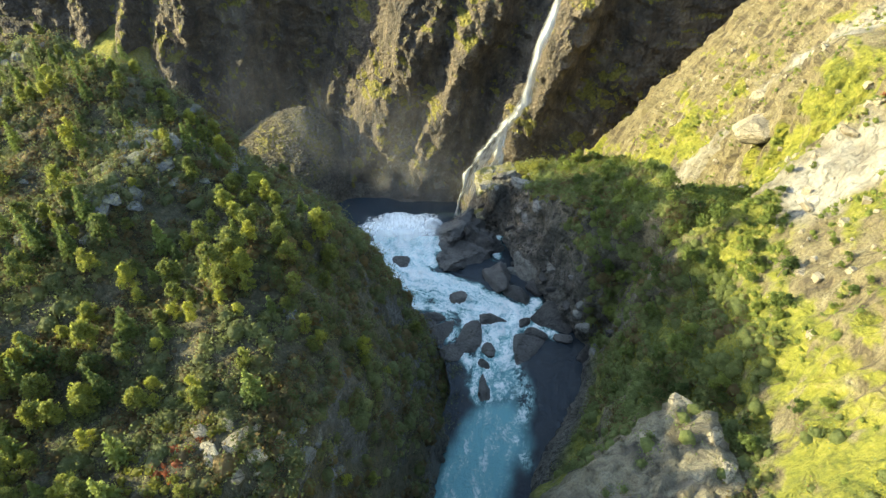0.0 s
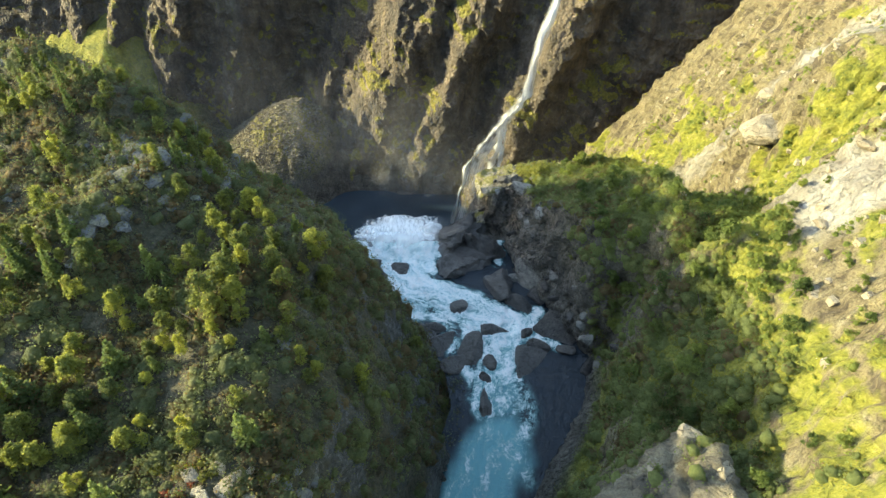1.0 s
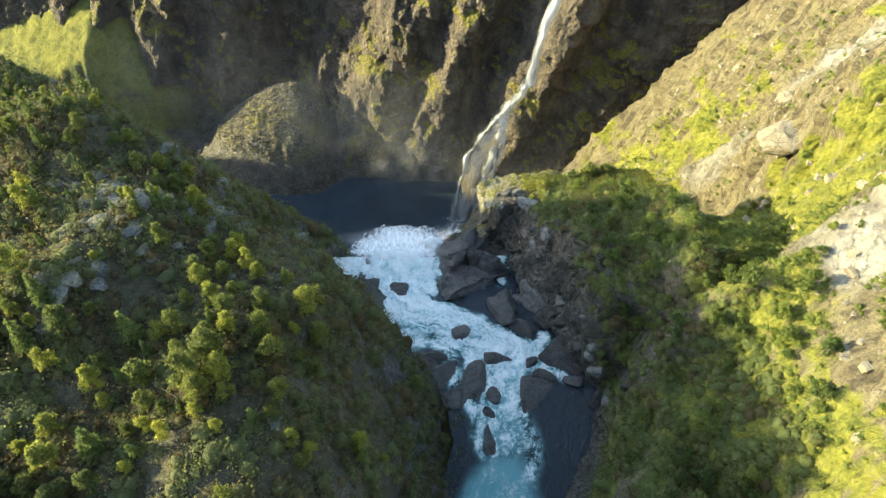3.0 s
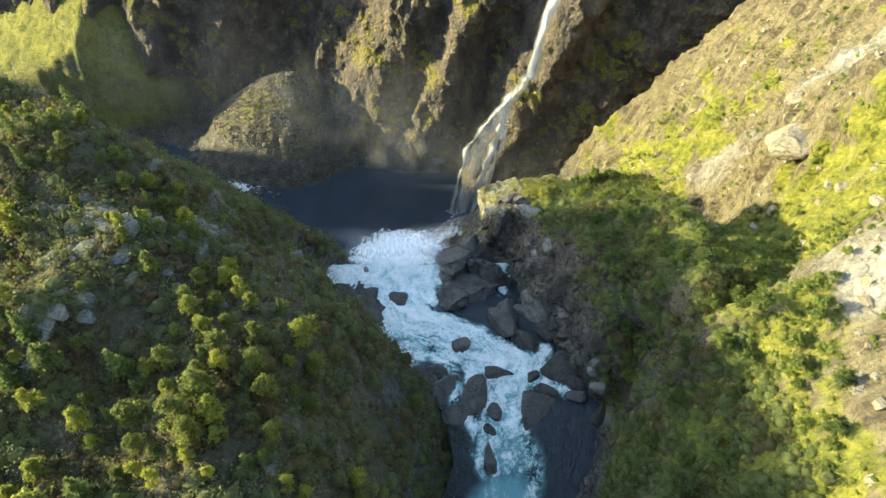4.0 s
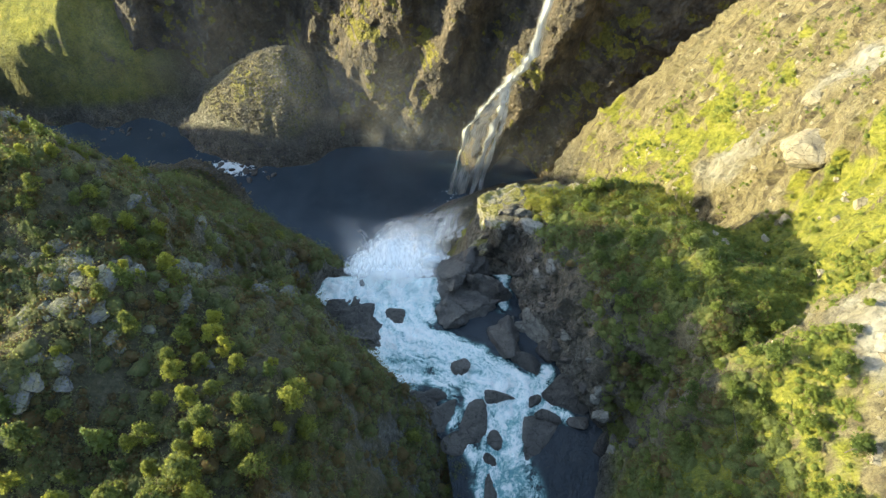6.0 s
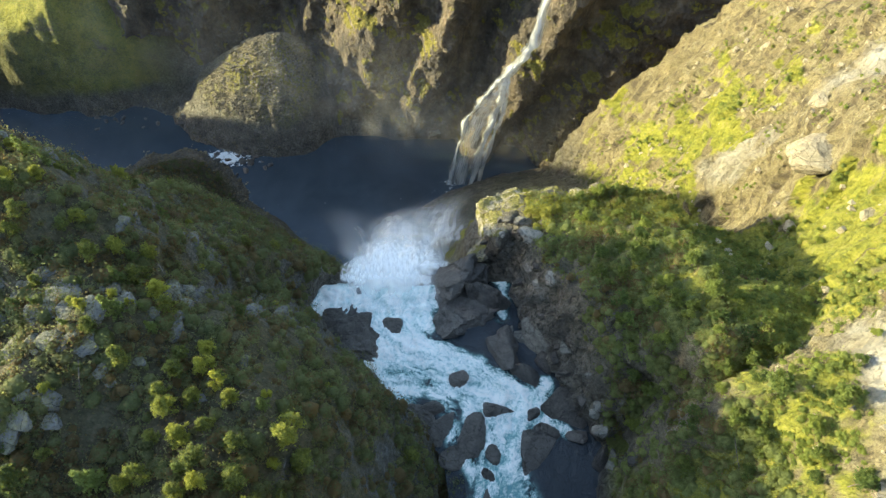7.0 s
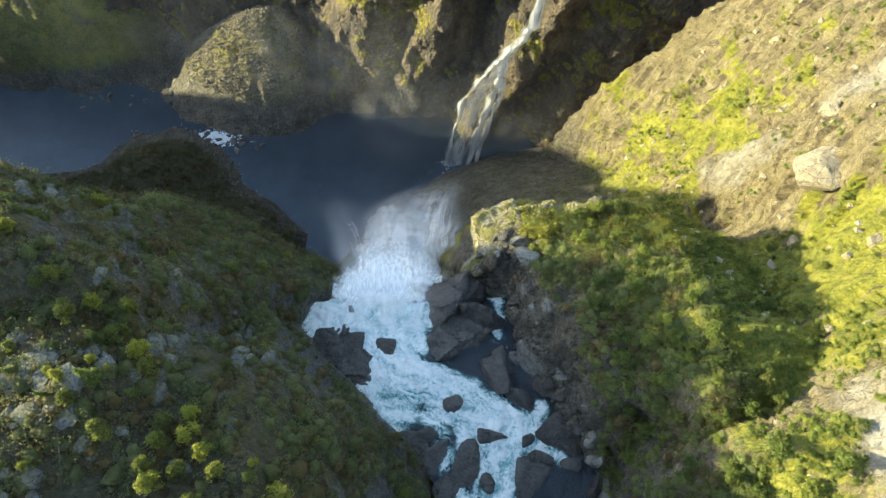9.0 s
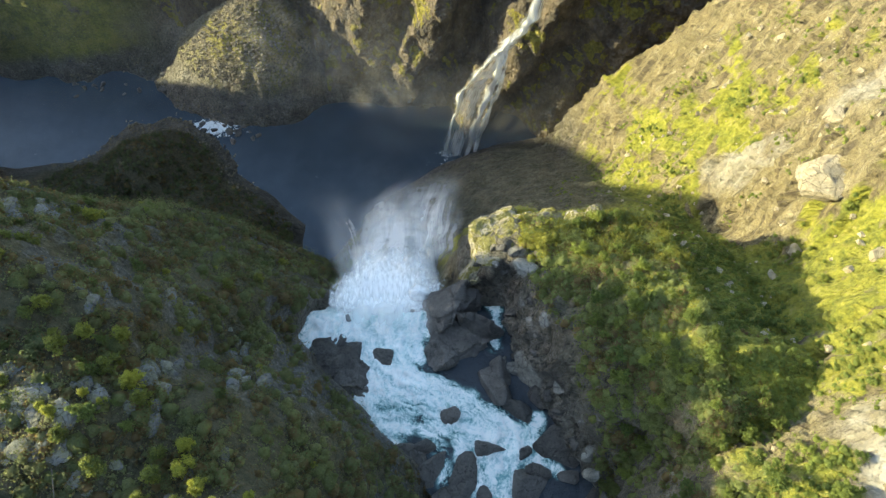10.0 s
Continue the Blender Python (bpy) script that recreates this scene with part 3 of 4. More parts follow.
    green = green - 0.8 * pale - 2.0 * crag
    pale = np.maximum(pale, 0.25 * crag)
    put_attr(me, "pale", pale)
    for nm, v in (("forest", forest), ("wet_shade", wet_shade), ("scree", scree), ("green", green)):
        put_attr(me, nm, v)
    return tagged(new("ground", me), "steep gorge sides of pale rock, grass and heath", "ground", kind="structure")


build_ground()


def build_far_cliff():
    gx = spaced(-900, -280, 105, 420, 1.2, 1.12)
    gz = np.arange(-158, 62, 1.2)
    back = np.array([3, 8, 16, 30, 60, 120, 300, 900, 2200.0])
    x, z = np.meshgrid(gx, np.concatenate([gz, np.full(len(back), 62.0)]))
    extra = np.concatenate([np.zeros(len(gz)), back])[:, None] + 0 * x
    shape = x.shape
    x, z, extra = x.ravel(), z.ravel(), extra.ravel()
    u = x - 0.35 * (z + 90)
    y = np.interp(x, WALL_X, WALL_Y) + (z + 90) / 5.5
    q = np.stack([x, z * 0.6, 0 * x], 1)
    u = u + 7 * fbm(q / 30 + 6, 3)
    keep = 0.75 + 0.9 * fbm(q / 28 + 11, 3)
    for c, w, amp in ((-44, 13, 17), (-26, 9, 9), (-3, 10, 18), (44, 11, 16), (-141, 7, 9), (-192, 14, 24), (-232, 8, 14), (-262, 9, 12)):
        y -= amp * keep * np.exp(-np.abs((u - c) / w) ** 2.6)
    y -= 11 * np.exp(-((u + 77) / 5) ** 2 - ((z + 92) / 13) ** 2)
    y += 24 * np.exp(-((u + 96) / 27) ** 2) + 9 * np.exp(-((u - 19) / 9) ** 2) + 10 * np.exp(-((u - 68) / 9) ** 2)
    ledge = (z + 0.5 * x + 9 * fbm(q / 20 + 3, 3)) / 17.0
    y += 3.0 * (ledge - np.floor(ledge))
    p = np.stack([u, y * 0.6, z * 0.45], 1)
    y -= 6.5 * ridged(p / 19 + 4, 5) + 1.6 * fbm(np.stack([x, y, z], 1) / 6, 4)
    tilt = np.stack([x + 0.5 * z, y, z - 0.5 * x], 1) * np.array([1.0, 1.0, 0.45])
    y -= 2.6 * ridged(tilt / 6.5, 4) + 1.5 * np.abs(((x + 0.45 * z + 5 * fbm(p / 9, 2)) / 6.0) % 1.0 - 0.5)
    y += extra
    zz = z + np.where(extra > 0, np.minimum(extra, 200) * 0.12, 0) + 2 * fbm(np.stack([x, y, z], 1) / 12, 3)
    me = link_mesh("cliff", np.stack([x, y, zz], 1), grid_faces(shape[1], shape[0]), M_CLIFF)
    return tagged(new("cliff", me), "brown ribbed rock face with mossy ledges across the gorge", "cliff", kind="structure")


build_far_cliff()


# ---------------------------------------------------------------- water
def build_river():
    ys = np.concatenate([spaced(-600, 30, 157, 160, 0.5, 1.2)])
    ys = ys[ys <= 154]
    us = np.linspace(0, 1, 110)
    v, u = np.meshgrid(ys, us, indexing="ij")
    y, u = v.ravel(), u.ravel()
    xl, xr = np.interp(y, RIVER_Y, RIVER_L) - 5, np.interp(y, RIVER_Y, RIVER_R) + 5
    x = xl + (xr - xl) * u
    q = np.stack([x, y, 0 * x], 1)
    inner = off_area(x, y, RAPIDS) + 2.6 * fbm(q / 5.5 + 2, 4)
    foam = smooth(2.6, -2.6, inner) * np.interp(y, [70, 84, 100, 125, 156], [0.2, 0.4, 0.72, 0.92, 1.1])
    foam = np.maximum(foam, 1.0 * np.exp(-(off_line(x, y, BYPASS) / (1.4 + 0.4 * np.sin(y * 0.9))) ** 2) * smooth(133, 138, y))
    foam = np.maximum(foam, 0.45 * np.exp(-(off_line(x, y, BRANCH) / 2.0) ** 2))
    foam = np.maximum(foam, 0.34 * np.exp(-((x - 20.5 - 1.5 * np.sin(y / 4)) / 2.6) ** 2) * smooth(56, 70, y) * smooth(104, 90, y))
    milk = smooth(2.0, -4.0, off_area(x, y, POND) + 1.6 * fbm(q / 7 + 4, 3))
    foam = np.maximum(foam, 0.2 * milk)
    milk = np.maximum(milk, 0.75 * smooth(1.0, -3.0, inner) * smooth(125, 100, y))
    q = np.stack([x, y * 0.6, 0 * x], 1)
    z = water_level(y) - 0.24 * np.maximum(0, y - 146) ** 2 + foam * (1.3 * fbm(q / 4.0, 4) + 0.5 * ridged(q / 2.2, 3)) + 0.05 * fbm(q, 2)
    me = link_mesh("river", np.stack([x, y, z], 1), grid_faces(len(us), len(ys)), M_RIVER)
    put_attr(me, "foam", foam)
    put_attr(me, "milk", milk)
    put_attr(me, "across", off_line(x, y, CURRENT) * np.interp(y, [100, 140, 156], [1.0, 0.75, 0.6]))
    put_attr(me, "along", y)
    return tagged(new("river", me), "mountain river in white rapids above the brink", "river", kind="structure")


build_river()


def build_pool():
    gx, gy = np.arange(-760, 110, 4.0), np.arange(200, 420, 3.0)
    x, y = np.meshgrid(gx, gy)
    x, y = x.ravel(), y.ravel()
    foam = 0.62 * np.exp(-(np.hypot((x + 136) * 0.5, (y - 308) * 1.3) / 9) ** 2) + 0.25 * np.exp(-(np.hypot(x - 8, y - 284) / 12) ** 2)
    me = link_mesh("gorge_river", np.stack([x, y, np.full(len(x), -149.0)], 1), grid_faces(len(gx), len(gy)), M_POOL)
    put_attr(me, "foam", foam)
    return tagged(new("gorge_river", me), "dark river on the floor of the gorge", "river", kind="structure")


build_pool()


def sheet(rows, cols, place, thick, material, name):
    """A sheet of water: place(run 0..1, across -1..1) gives points."""
    r, a = np.meshgrid(np.linspace(0, 1, rows), np.linspace(-1, 1, cols), indexing="ij")
    r, a = r.ravel(), a.ravel()
    pts = place(r, a)
    me = link_mesh(name, pts, grid_faces(cols, rows), material)
    put_attr(me, "across", a)
    put_attr(me, "run", r * 14)
    put_attr(me, "thick", thick(r, a))
    return me


def part(name, me, parent, label=""):
    ob = new(name, me)
    ob.parent = parent
    if label:
        ob["label"] = label
    return ob


def build_main_fall():
    base = tagged(new("waterfall"), "white waterfall pouring over the brink into the gorge", "waterfall")

    def drop(reach, spread, shift):
        def place(r, a):
            t = r * 3.6
            x = -14 + 16 * a * (1 + spread * r) + shift * t
            y = 144 + 4.0 * smooth(0, 0.12, r) + reach * t + smooth(0, 0.2, r) * (2 * (1 - a * a)) + smooth(0, 0.2, r) * 2.0 * fbm(np.stack([x / 4, t * 1.3, 0 * t + reach], 1), 3)
            z = -0.15 - 0.9 * smooth(0, 0.12, r) + 0.1 * np.abs(a) - 0.5 * 9.81 * t * t * 1.05
            return np.stack([x, y, np.maximum(z, -149)], 1)
        return place
    for reach, spread, shift, t0, dens in ((6.0, 0.35, 0.0, 0.6, -0.35), (9.5, 0.45, 0.3, 0.45, -0.5), (13.5, 0.5, -0.3, 0.22, -0.5)):
        part("water_sheet", sheet(80, 60, drop(reach, spread, shift), lambda r, a, t0=t0, dens=dens: t0 + dens * smooth(0.1, 0.75, r) - 0.8 * smooth(0.12, 0.0, r), M_FALL, "water_sheet"), base)
    return base


build_main_fall()


def build_spray():
    """Drifting spray beyond the brink: thin curved veils."""
    base = tagged(new("spray_cloud"), "white veil of spray drifting over the brink", "spray", kind="stuff")
    for k in range(6):
        def place(r, a, k=k):
            x = -14 + ((18 - k) * (1 - 0.3 * r) + 3 * k * r) * a + 8 * r * math.sin(k * 2.4) + 4 * fbm(np.stack([r * 2 + k, a, 0 * r], 1), 2) * r
            y = 148 + 3 * k + (76 + 9 * k) * r - 4 * a * a
            z = -1.0 - 5 * k - (80 + 12 * k) * r - (2 + 3 * k) * a * a + 4 * fbm(np.stack([x, y, 0 * x + k * 9], 1) / 12, 3) * r
            return np.stack([x, y, z], 1)
        me = sheet(34, 26, place, lambda r, a, k=k: (2.3 - 0.2 * k) * np.clip(1 - a * a, 0, 1) ** 0.7 * smooth(1.0, 0.35, r) * smooth(-0.05, 0.15, r), M_MIST, "veil")
        part("veil", me, base)

    # wisps carried off to the sides
    for x0, y0, z0, dx, dy, dz, wide, dens in ((-25, 166, -20, -36, 84, -96, 8.0, 0.6), (-24, 160, -12, -24, 60, -80, 8.0, 0.6), (0, 176, -28, 14, 80, -82, 5.0, 0.85), (-9, 172, -29, 12, 104, -116, 9.0, 2.2), (2, 168, -16, 6, 56, -66, 6.0, 0.9), (-16, 178, -36, -6, 70, -80, 10.0, 1.3)):
        def place(r, a, x0=x0, y0=y0, z0=z0, dx=dx, dy=dy, dz=dz, wide=wide):
            x = x0 + dx * r ** 1.4 + wide * (0.8 + 1.2 * r) * a + 2.5 * fbm(np.stack([r * 3 + x0, 0 * r, 0 * r], 1), 2)
            y = y0 + dy * r + 2.0 * a
            return np.stack([x, y, z0 + dz * r + 2 * fbm(np.stack([x, y, 0 * x], 1) / 9, 2)], 1)
        part("veil", sheet(30, 14, place, lambda r, a, dens=dens: dens * np.clip(1 - a * a, 0, 1) * smooth(1.0, 0.1, r) * smooth(0, 0.15, r), M_MIST, "veil"), base)

    def lip(r, a):
        x = -14 + (16 + 2 * r) * a
        y = 135 + 17 * r + 2.5 * fbm(np.stack([x / 7, 3 * r, 0 * r], 1), 3)
        return np.stack([x, y, 1.2 + 1.5 * r - 3.0 * r * r + 1.4 * fbm(np.stack([x, y, 0 * x], 1) / 5, 3)], 1)
    part("veil", sheet(26, 30, lip, lambda r, a: 0.6 * np.clip(1 - a * a, 0, 1) * smooth(0, 0.75, r) * smooth(1.0, 0.7, r), M_MIST, "veil"), base)

    def puff(r, a):
        ang = a * 3.1416
        rad = 4.2 * np.sqrt(r) * (1 + 0.3 * fbm(np.stack([np.cos(ang), np.sin(ang), 2 * r], 1), 3))
        return np.stack([-3.5 + rad * np.cos(ang), 153 + 0.8 * rad * np.sin(ang), 1.5 - 3.0 * r], 1)
    part("puff", sheet(12, 28, puff, lambda r, a: 1.1 * smooth(1.0, 0.2, r), M_MIST, "puff"), base)
    return base


build_spray()


def build_far_mist():
    base = tagged(new("drifting_mist"), "thin mist and painted haze before the far cliff", "mist", kind="stuff")
    # mist at the cliff foot; the last three sheets paint haze over it
    for k, (x0, w, y0, z0, h, dens) in enumerate(((-10, 42, 303, -132, 62, 0.40), (-62, 50, 322, -120, 85, 0.26), (36, 34, 292, -138, 52, 0.30), (-110, 130, 305, -126, 115, 0.16), (-20, 110, 280, -126, 115, 0.13), (-200, 120, 340, -110, 130, 0.13))):
        def place(r, a, k=k, x0=x0, w=w, y0=y0, z0=z0, h=h):
            x = x0 + w * a + 12 * r
            y = y0 - 10 * (1 - a * a) + 4 * fbm(np.stack([x / 14, r * 3, 0 * a + k], 1), 3)
            return np.stack([x, y, z0 + h * r], 1)
        me = sheet(22, 22, place, lambda r, a, dens=dens: dens * np.clip(1 - a * a, 0, 1) * smooth(1.0, 0.35, r) * smooth(0.0, 0.22, r), M_MIST, "veil")
        part("veil", me, base)
    return base


build_far_mist()


def build_side_fall():
    base = tagged(new("side_waterfall"), "thin white waterfall sliding down a brown rock rib", "waterfall")
    px = np.array([72, 61, 52.5, 47.5, 40.5, 34, 28, 22.5, 17, 11])
    pz = np.array([40, 6, -24, -52, -61, -71, -83, -95, -116, -149])
    py = np.array([318, 314, 309, 304, 301, 300, 298, 296, 292, 288])

    def place(r, a, shift=0.0, wide=1.0):
        s = r * (len(px) - 1)
        i = np.arange(len(px))
        w = np.interp(s, i, [2.2, 2.8, 3.6, 4.4, 5.0, 6.2, 7.4, 8.6, 9, 9]) * wide * (1 + 0.5 * fbm(np.stack([s * 1.4, 0 * a, 0 * a + shift], 1), 3))
        x = np.interp(s, i, px) + w * a + shift * smooth(0.45, 0.8, r) + (0.8 + 1.2 * (shift != 0)) * fbm(np.stack([s * 1.6, 0.3 * a, 0 * a + shift], 1), 3)
        y = np.interp(s, i, py) - 2.0 - 1.6 * (1 - a * a) + 1.0 * fbm(np.stack([x / 3, s * 3, 0 * a + shift], 1), 3)
        return np.stack([x, y, np.interp(s, i, pz)], 1)
    part("water_sheet", sheet(120, 14, place, lambda r, a: 0.24 - 0.12 * smooth(0.3, 0.5, r) - 0.16 * smooth(0.6, 0.95, r) + 0.45 * fbm(np.stack([r * 14, a * 1.5, 0 * r], 1), 3), M_FALL, "water_sheet"), base)
    for shift, wide, start in ((7.5, 0.3, 0.40), (-6.0, 0.26, 0.48), (12.0, 0.24, 0.5)):
        part("strand", sheet(90, 8, lambda r, a, shift=shift, wide=wide, start=start: place(start + (1 - start) * r, a, shift, wide), lambda r, a, shift=shift: 0.30 - 0.2 * r + 0.45 * fbm(np.stack([r * 9, a, 0 * r + shift], 1), 2), M_FALL, "strand"), base)
    return base


build_side_fall()


# ---------------------------------------------------------------- rocks
def rock_mesh(name, seed, material, corners=16, cuts=3, rough=1.0):
    """Block: a hull round random corners, edges worn round, faces rough."""
    r = np.random.default_rng(seed)
    bm = bmesh.new()
    p = r.uniform(-1, 1, (corners, 3))
    p /= (np.sum(np.abs(p) ** 3.2, axis=1) ** (1 / 3.2))[:, None]
    p *= r.uniform(0.72, 1.0, (corners, 1)) * np.array([1.0, r.uniform(0.7, 1.0), r.uniform(0.6, 0.8)])
    for c in p:
        bm.verts.new(c)
    hull = bmesh.ops.convex_hull(bm, input=bm.verts[:])
    loose = list({g for g in hull["geom_interior"] + hull["geom_unused"] if isinstance(g, bmesh.types.BMVert)})
    if loose:
        bmesh.ops.delete(bm, geom=loose, context="VERTS")
    bmesh.ops.bevel(bm, geom=bm.edges[:], offset=0.035, segments=1, affect="EDGES", clamp_overlap=True)
    bmesh.ops.triangulate(bm, faces=bm.faces[:])
    bmesh.ops.subdivide_edges(bm, edges=[e for e in bm.edges if e.calc_length() > 0.12], cuts=cuts, use_grid_fill=True)
    bmesh.ops.triangulate(bm, faces=bm.faces[:])
    for k in range(2):
        bmesh.ops.smooth_vert(bm, verts=bm.verts[:], factor=0.5, use_axis_x=True, use_axis_y=True, use_axis_z=True)
    v = np.array([tuple(w.co) for w in bm.verts])
    v *= 1 / np.abs(v).max()
    q = v + 0.10 * rough * np.stack([fbm(v * 2.2 + seed + 7 * k, 4) for k in range(3)], 1)
    q *= (1 + 0.11 * rough * ridged(v * 2.2 + seed, 5, 0.6))[:, None]
    for w, c in zip(bm.verts, q):
        w.co = c
    me = bpy.data.meshes.new(name)
    bm.to_mesh(me)
    bm.free()
    me.materials.append(material)
    return me


WET_ROCKS = [rock_mesh("boulder", 20 + k, M_WET) for k in range(6)]
GREY_ROCK = rock_mesh("boulder", 33, M_GREY)
PALE_ROCKS = [rock_mesh("boulder", 60 + k, M_PALE) for k in range(4)]
MOSSY_ROCKS = [rock_mesh("boulder", 80 + k, M_MOSSY, 22, 4, 2.2) for k in range(4)]
SLAB_ROCKS = [rock_mesh("boulder", 90 + k, M_SLAB) for k in range(4)]
MASS_ROCKS = [rock_mesh("boulder", 70 + k, M_WET, 13, 5, 1.9) for k in range(3)]


def boulder(me, x, y, z, size, turn, label, group, squash=1.0, stretch=1.0):
    ob = new("boulder", me)
    ob.matrix_world = pose(x, y, z, 8 * math.sin(turn), 8 * math.cos(turn), turn * 40) @ Matrix.Diagonal((size * stretch, size, size * squash, 1))
    return tagged(ob, label, "boulder", group)


# big ones standing in the rapids: x, y, width, height over the water
for k, (bx, by, bw, bh, sq) in enumerate([
        (-13.8, 132.6, 6.8, 1.7, 1.0), (-26.5, 138.6, 3.6, 1.0, 1.0), (15.3, 107.2, 6.6, 1.6, 1.3), (4.8, 116.4, 7.0, 2.4, 0.8), (27.5, 128, 11.0, 5.5, 1.0),
        (23.5, 117.4, 9.0, 3.2, 1.0), (33.2, 107.4, 11.5, 4.0, 1.05), (17.0, 123.4, 9.5, 3.4, 1.2), (0.0, 103, 9.0, 2.4, 1.2), (8.2, 100.6, 10.5, 2.6, 1.2), (13.2, 96.2, 4.2, 1.3, 1.0),
        (-2, 108, 8.5, 2.2, 1.3), (25.3, 94.8, 11.5, 2.2, 1.4), (27.4, 101.4, 5.5, 1.8, 1.2), (12, 84.6, 8.5, 1.2, 1.3), (12, 90.5, 4.6, 0.9, 1.2), (-6, 106.5, 7.5, 2.4, 1.0), (-22, 128.5, 8.0, 2.6, 1.2),
        (29.5, 121.5, 6.0, 2.6, 1.0), (24.5, 106.5, 4.2, 1.4, 1.0), (37, 113, 8.0, 4.0, 1.0), (35, 100.5, 5.0, 1.8, 1.1), (3, 96, 6.5, 1.6, 1.1), (19, 129, 8.5, 3.6, 1.0), (-24, 145.5, 2.4, 0.6, 1.0), (-5.5, 147, 2.4, 0.5, 0.7)]):
    boulder(GREY_ROCK if k == 4 else WET_ROCKS[k % 6], bx, by, float(water_level(by)) + bh - bw * 0.36, bw * 0.54, k * 1.7, "dark wet boulder standing in the white rapids", "boulders in the rapids", 0.85, sq)


# the rough mass beside the brink and the dark outcrop across from it
for k, (bx, by, bw, bh, turn) in enumerate([(4.5, 148.5, 12.0, 6.0, 0.6), (9.5, 150.5, 9.0, 5.0, 2.1), (8.5, 137.5, 14.5, 5.4, 1.0), (12.5, 141.5, 9.5, 5.2, 3.0), (2.5, 134.5, 8.5, 2.6, 4.4),
                                           (-29, 131, 15.0, 5.0, 1.2), (-36, 128.5, 11.0, 5.5, 2.6), (-22.5, 128.5, 8.5, 2.8, 3.4), (-24, 123, 8.0, 3.0, 5.0)]):
    boulder(MASS_ROCKS[k % 3], bx, by, float(water_level(by)) + bh - bw * 0.40, bw * 0.60, turn, "big rough dark rock splitting the water above the brink", "rocks at the brink", 0.95, 1.1)


# ---------------------------------------------------------------- exact ground under things
from mathutils.bvhtree import BVHTree
_g = bpy.data.objects["ground"].data
_co = np.empty(len(_g.vertices) * 3)
_g.vertices.foreach_get("co", _co)
_co = _co.reshape(-1, 3)
_quads = np.empty(len(_g.loops), dtype=np.int32)
_g.loops.foreach_get("vertex_index", _quads)
_quads = _quads.reshape(-1, 4)
_sel = (np.abs(_co[_quads[:, 0], 0]) < 260) & (_co[_quads[:, 0], 1] > -40) & (_co[_quads[:, 0], 1] < 420)
LAND_TREE = BVHTree.FromPolygons(_co.tolist(), _quads[_sel].tolist())


def drop(x, y):
    """Ground height and normal under a point."""
    place, normal, _, _ = LAND_TREE.ray_cast(Vector((x, y, 400)), Vector((0, 0, -1)))
    return (place.z, normal) if place else (ground_at(x, y), Vector((0, 0, 1)))


# ---------------------------------------------------------------- boulder heaps
heap = np.random.default_rng(12)
for k in range(64):
    by = heap.uniform(86, 162)
    bx = np.interp(by, RIVER_Y, RIVER_R) + heap.normal(1.5, 3.4)
    if bx > 46 or (by < 106 and bx < np.interp(by, RIVER_Y, RIVER_R) + 0.5):
        continue
    if 134 < by < 158 and bx < np.interp(by, RIVER_Y, RIVER_R) + 1:
        continue
    bs = heap.uniform(0.6, 1.9) * (1.9 if heap.random() < 0.16 else 1)
    bz, _ = drop(bx, by)
    boulder((WET_ROCKS[:4] + [GREY_ROCK] * 3)[k % 7], bx, by, max(bz, float(water_level(by)) - 0.5) + bs * 0.25, bs, heap.uniform(0, 9),
            "dark angular boulder in the heap along the bank", "boulders on the bank", 0.9)
bz, _ = drop(110.5, 175)
boulder(PALE_ROCKS[2], 112.5, 175.5, bz + 1.6, 7.6, 0.35, "large pale angular block resting on a grassy slope", "", 0.6, 1.3)
for k, (bx, by, bs, sink) in enumerate(((16, 166, 5.0, 0.35), (20.5, 168.5, 5.6, 0.4), (14.5, 161.5, 4.2, 0.4), (24, 165, 5.0, 0.45), (20, 161.5, 4.8, 0.45), (27, 169, 4.4, 0.4), (33, 170, 4.0, 0.4), (64, 188, 4.6, 0.1), (68, 186, 3.2, 0.2),
                                        (41, 169, 3.4, 0.4), (48, 170, 3.0, 0.4), (23, 173, 3.6, 0.4), (58, 181, 3.0, 0.3))):
    bz, _ = drop(bx, by)
    boulder(MOSSY_ROCKS[k % 4], bx, by, bz - bs * sink, bs, bx * 0.7, "sunlit angular rock with yellow moss on the rim", "rocks on the rim", 0.6, 1.35)
for k, (bx, by, bs) in enumerate(((-31, 41, 1.9), (-28, 38.5, 1.5), (-34, 38.5, 1.6), (-26, 42, 1.4), (-30, 36, 1.2), (-37, 42, 1.3), (-33, 43.5, 1.0), (-24.5, 39.5, 1.1), (-29, 43.5, 0.9), (-35.5, 40, 0.8), (-27.5, 36.5, 0.8))):
    bz, _ = drop(bx, by)
    boulder(PALE_ROCKS[k % 4], bx, by, bz + bs * 0.05, bs, bx, "pale sunlit rock in a clearing on the hill", "rocks in the clearing", 0.75, 1.2)
shore = np.random.default_rng(91)
for k in range(46):
    bx, by = (shore.uniform(-158, -104), shore.normal(306, 6)) if k < 30 else (shore.uniform(-235, -165), shore.normal(340, 5))
    bs = shore.uniform(0.8, 2.4)
    bz, _ = drop(bx, by)
    boulder(WET_ROCKS[k % 6], bx, by, max(bz, -149.6) + bs * 0.2, bs, shore.uniform(0, 9), "dark boulder at the edge of the gorge river", "boulders in the gorge", 0.9)
bare_spots = np.random.default_rng(77)
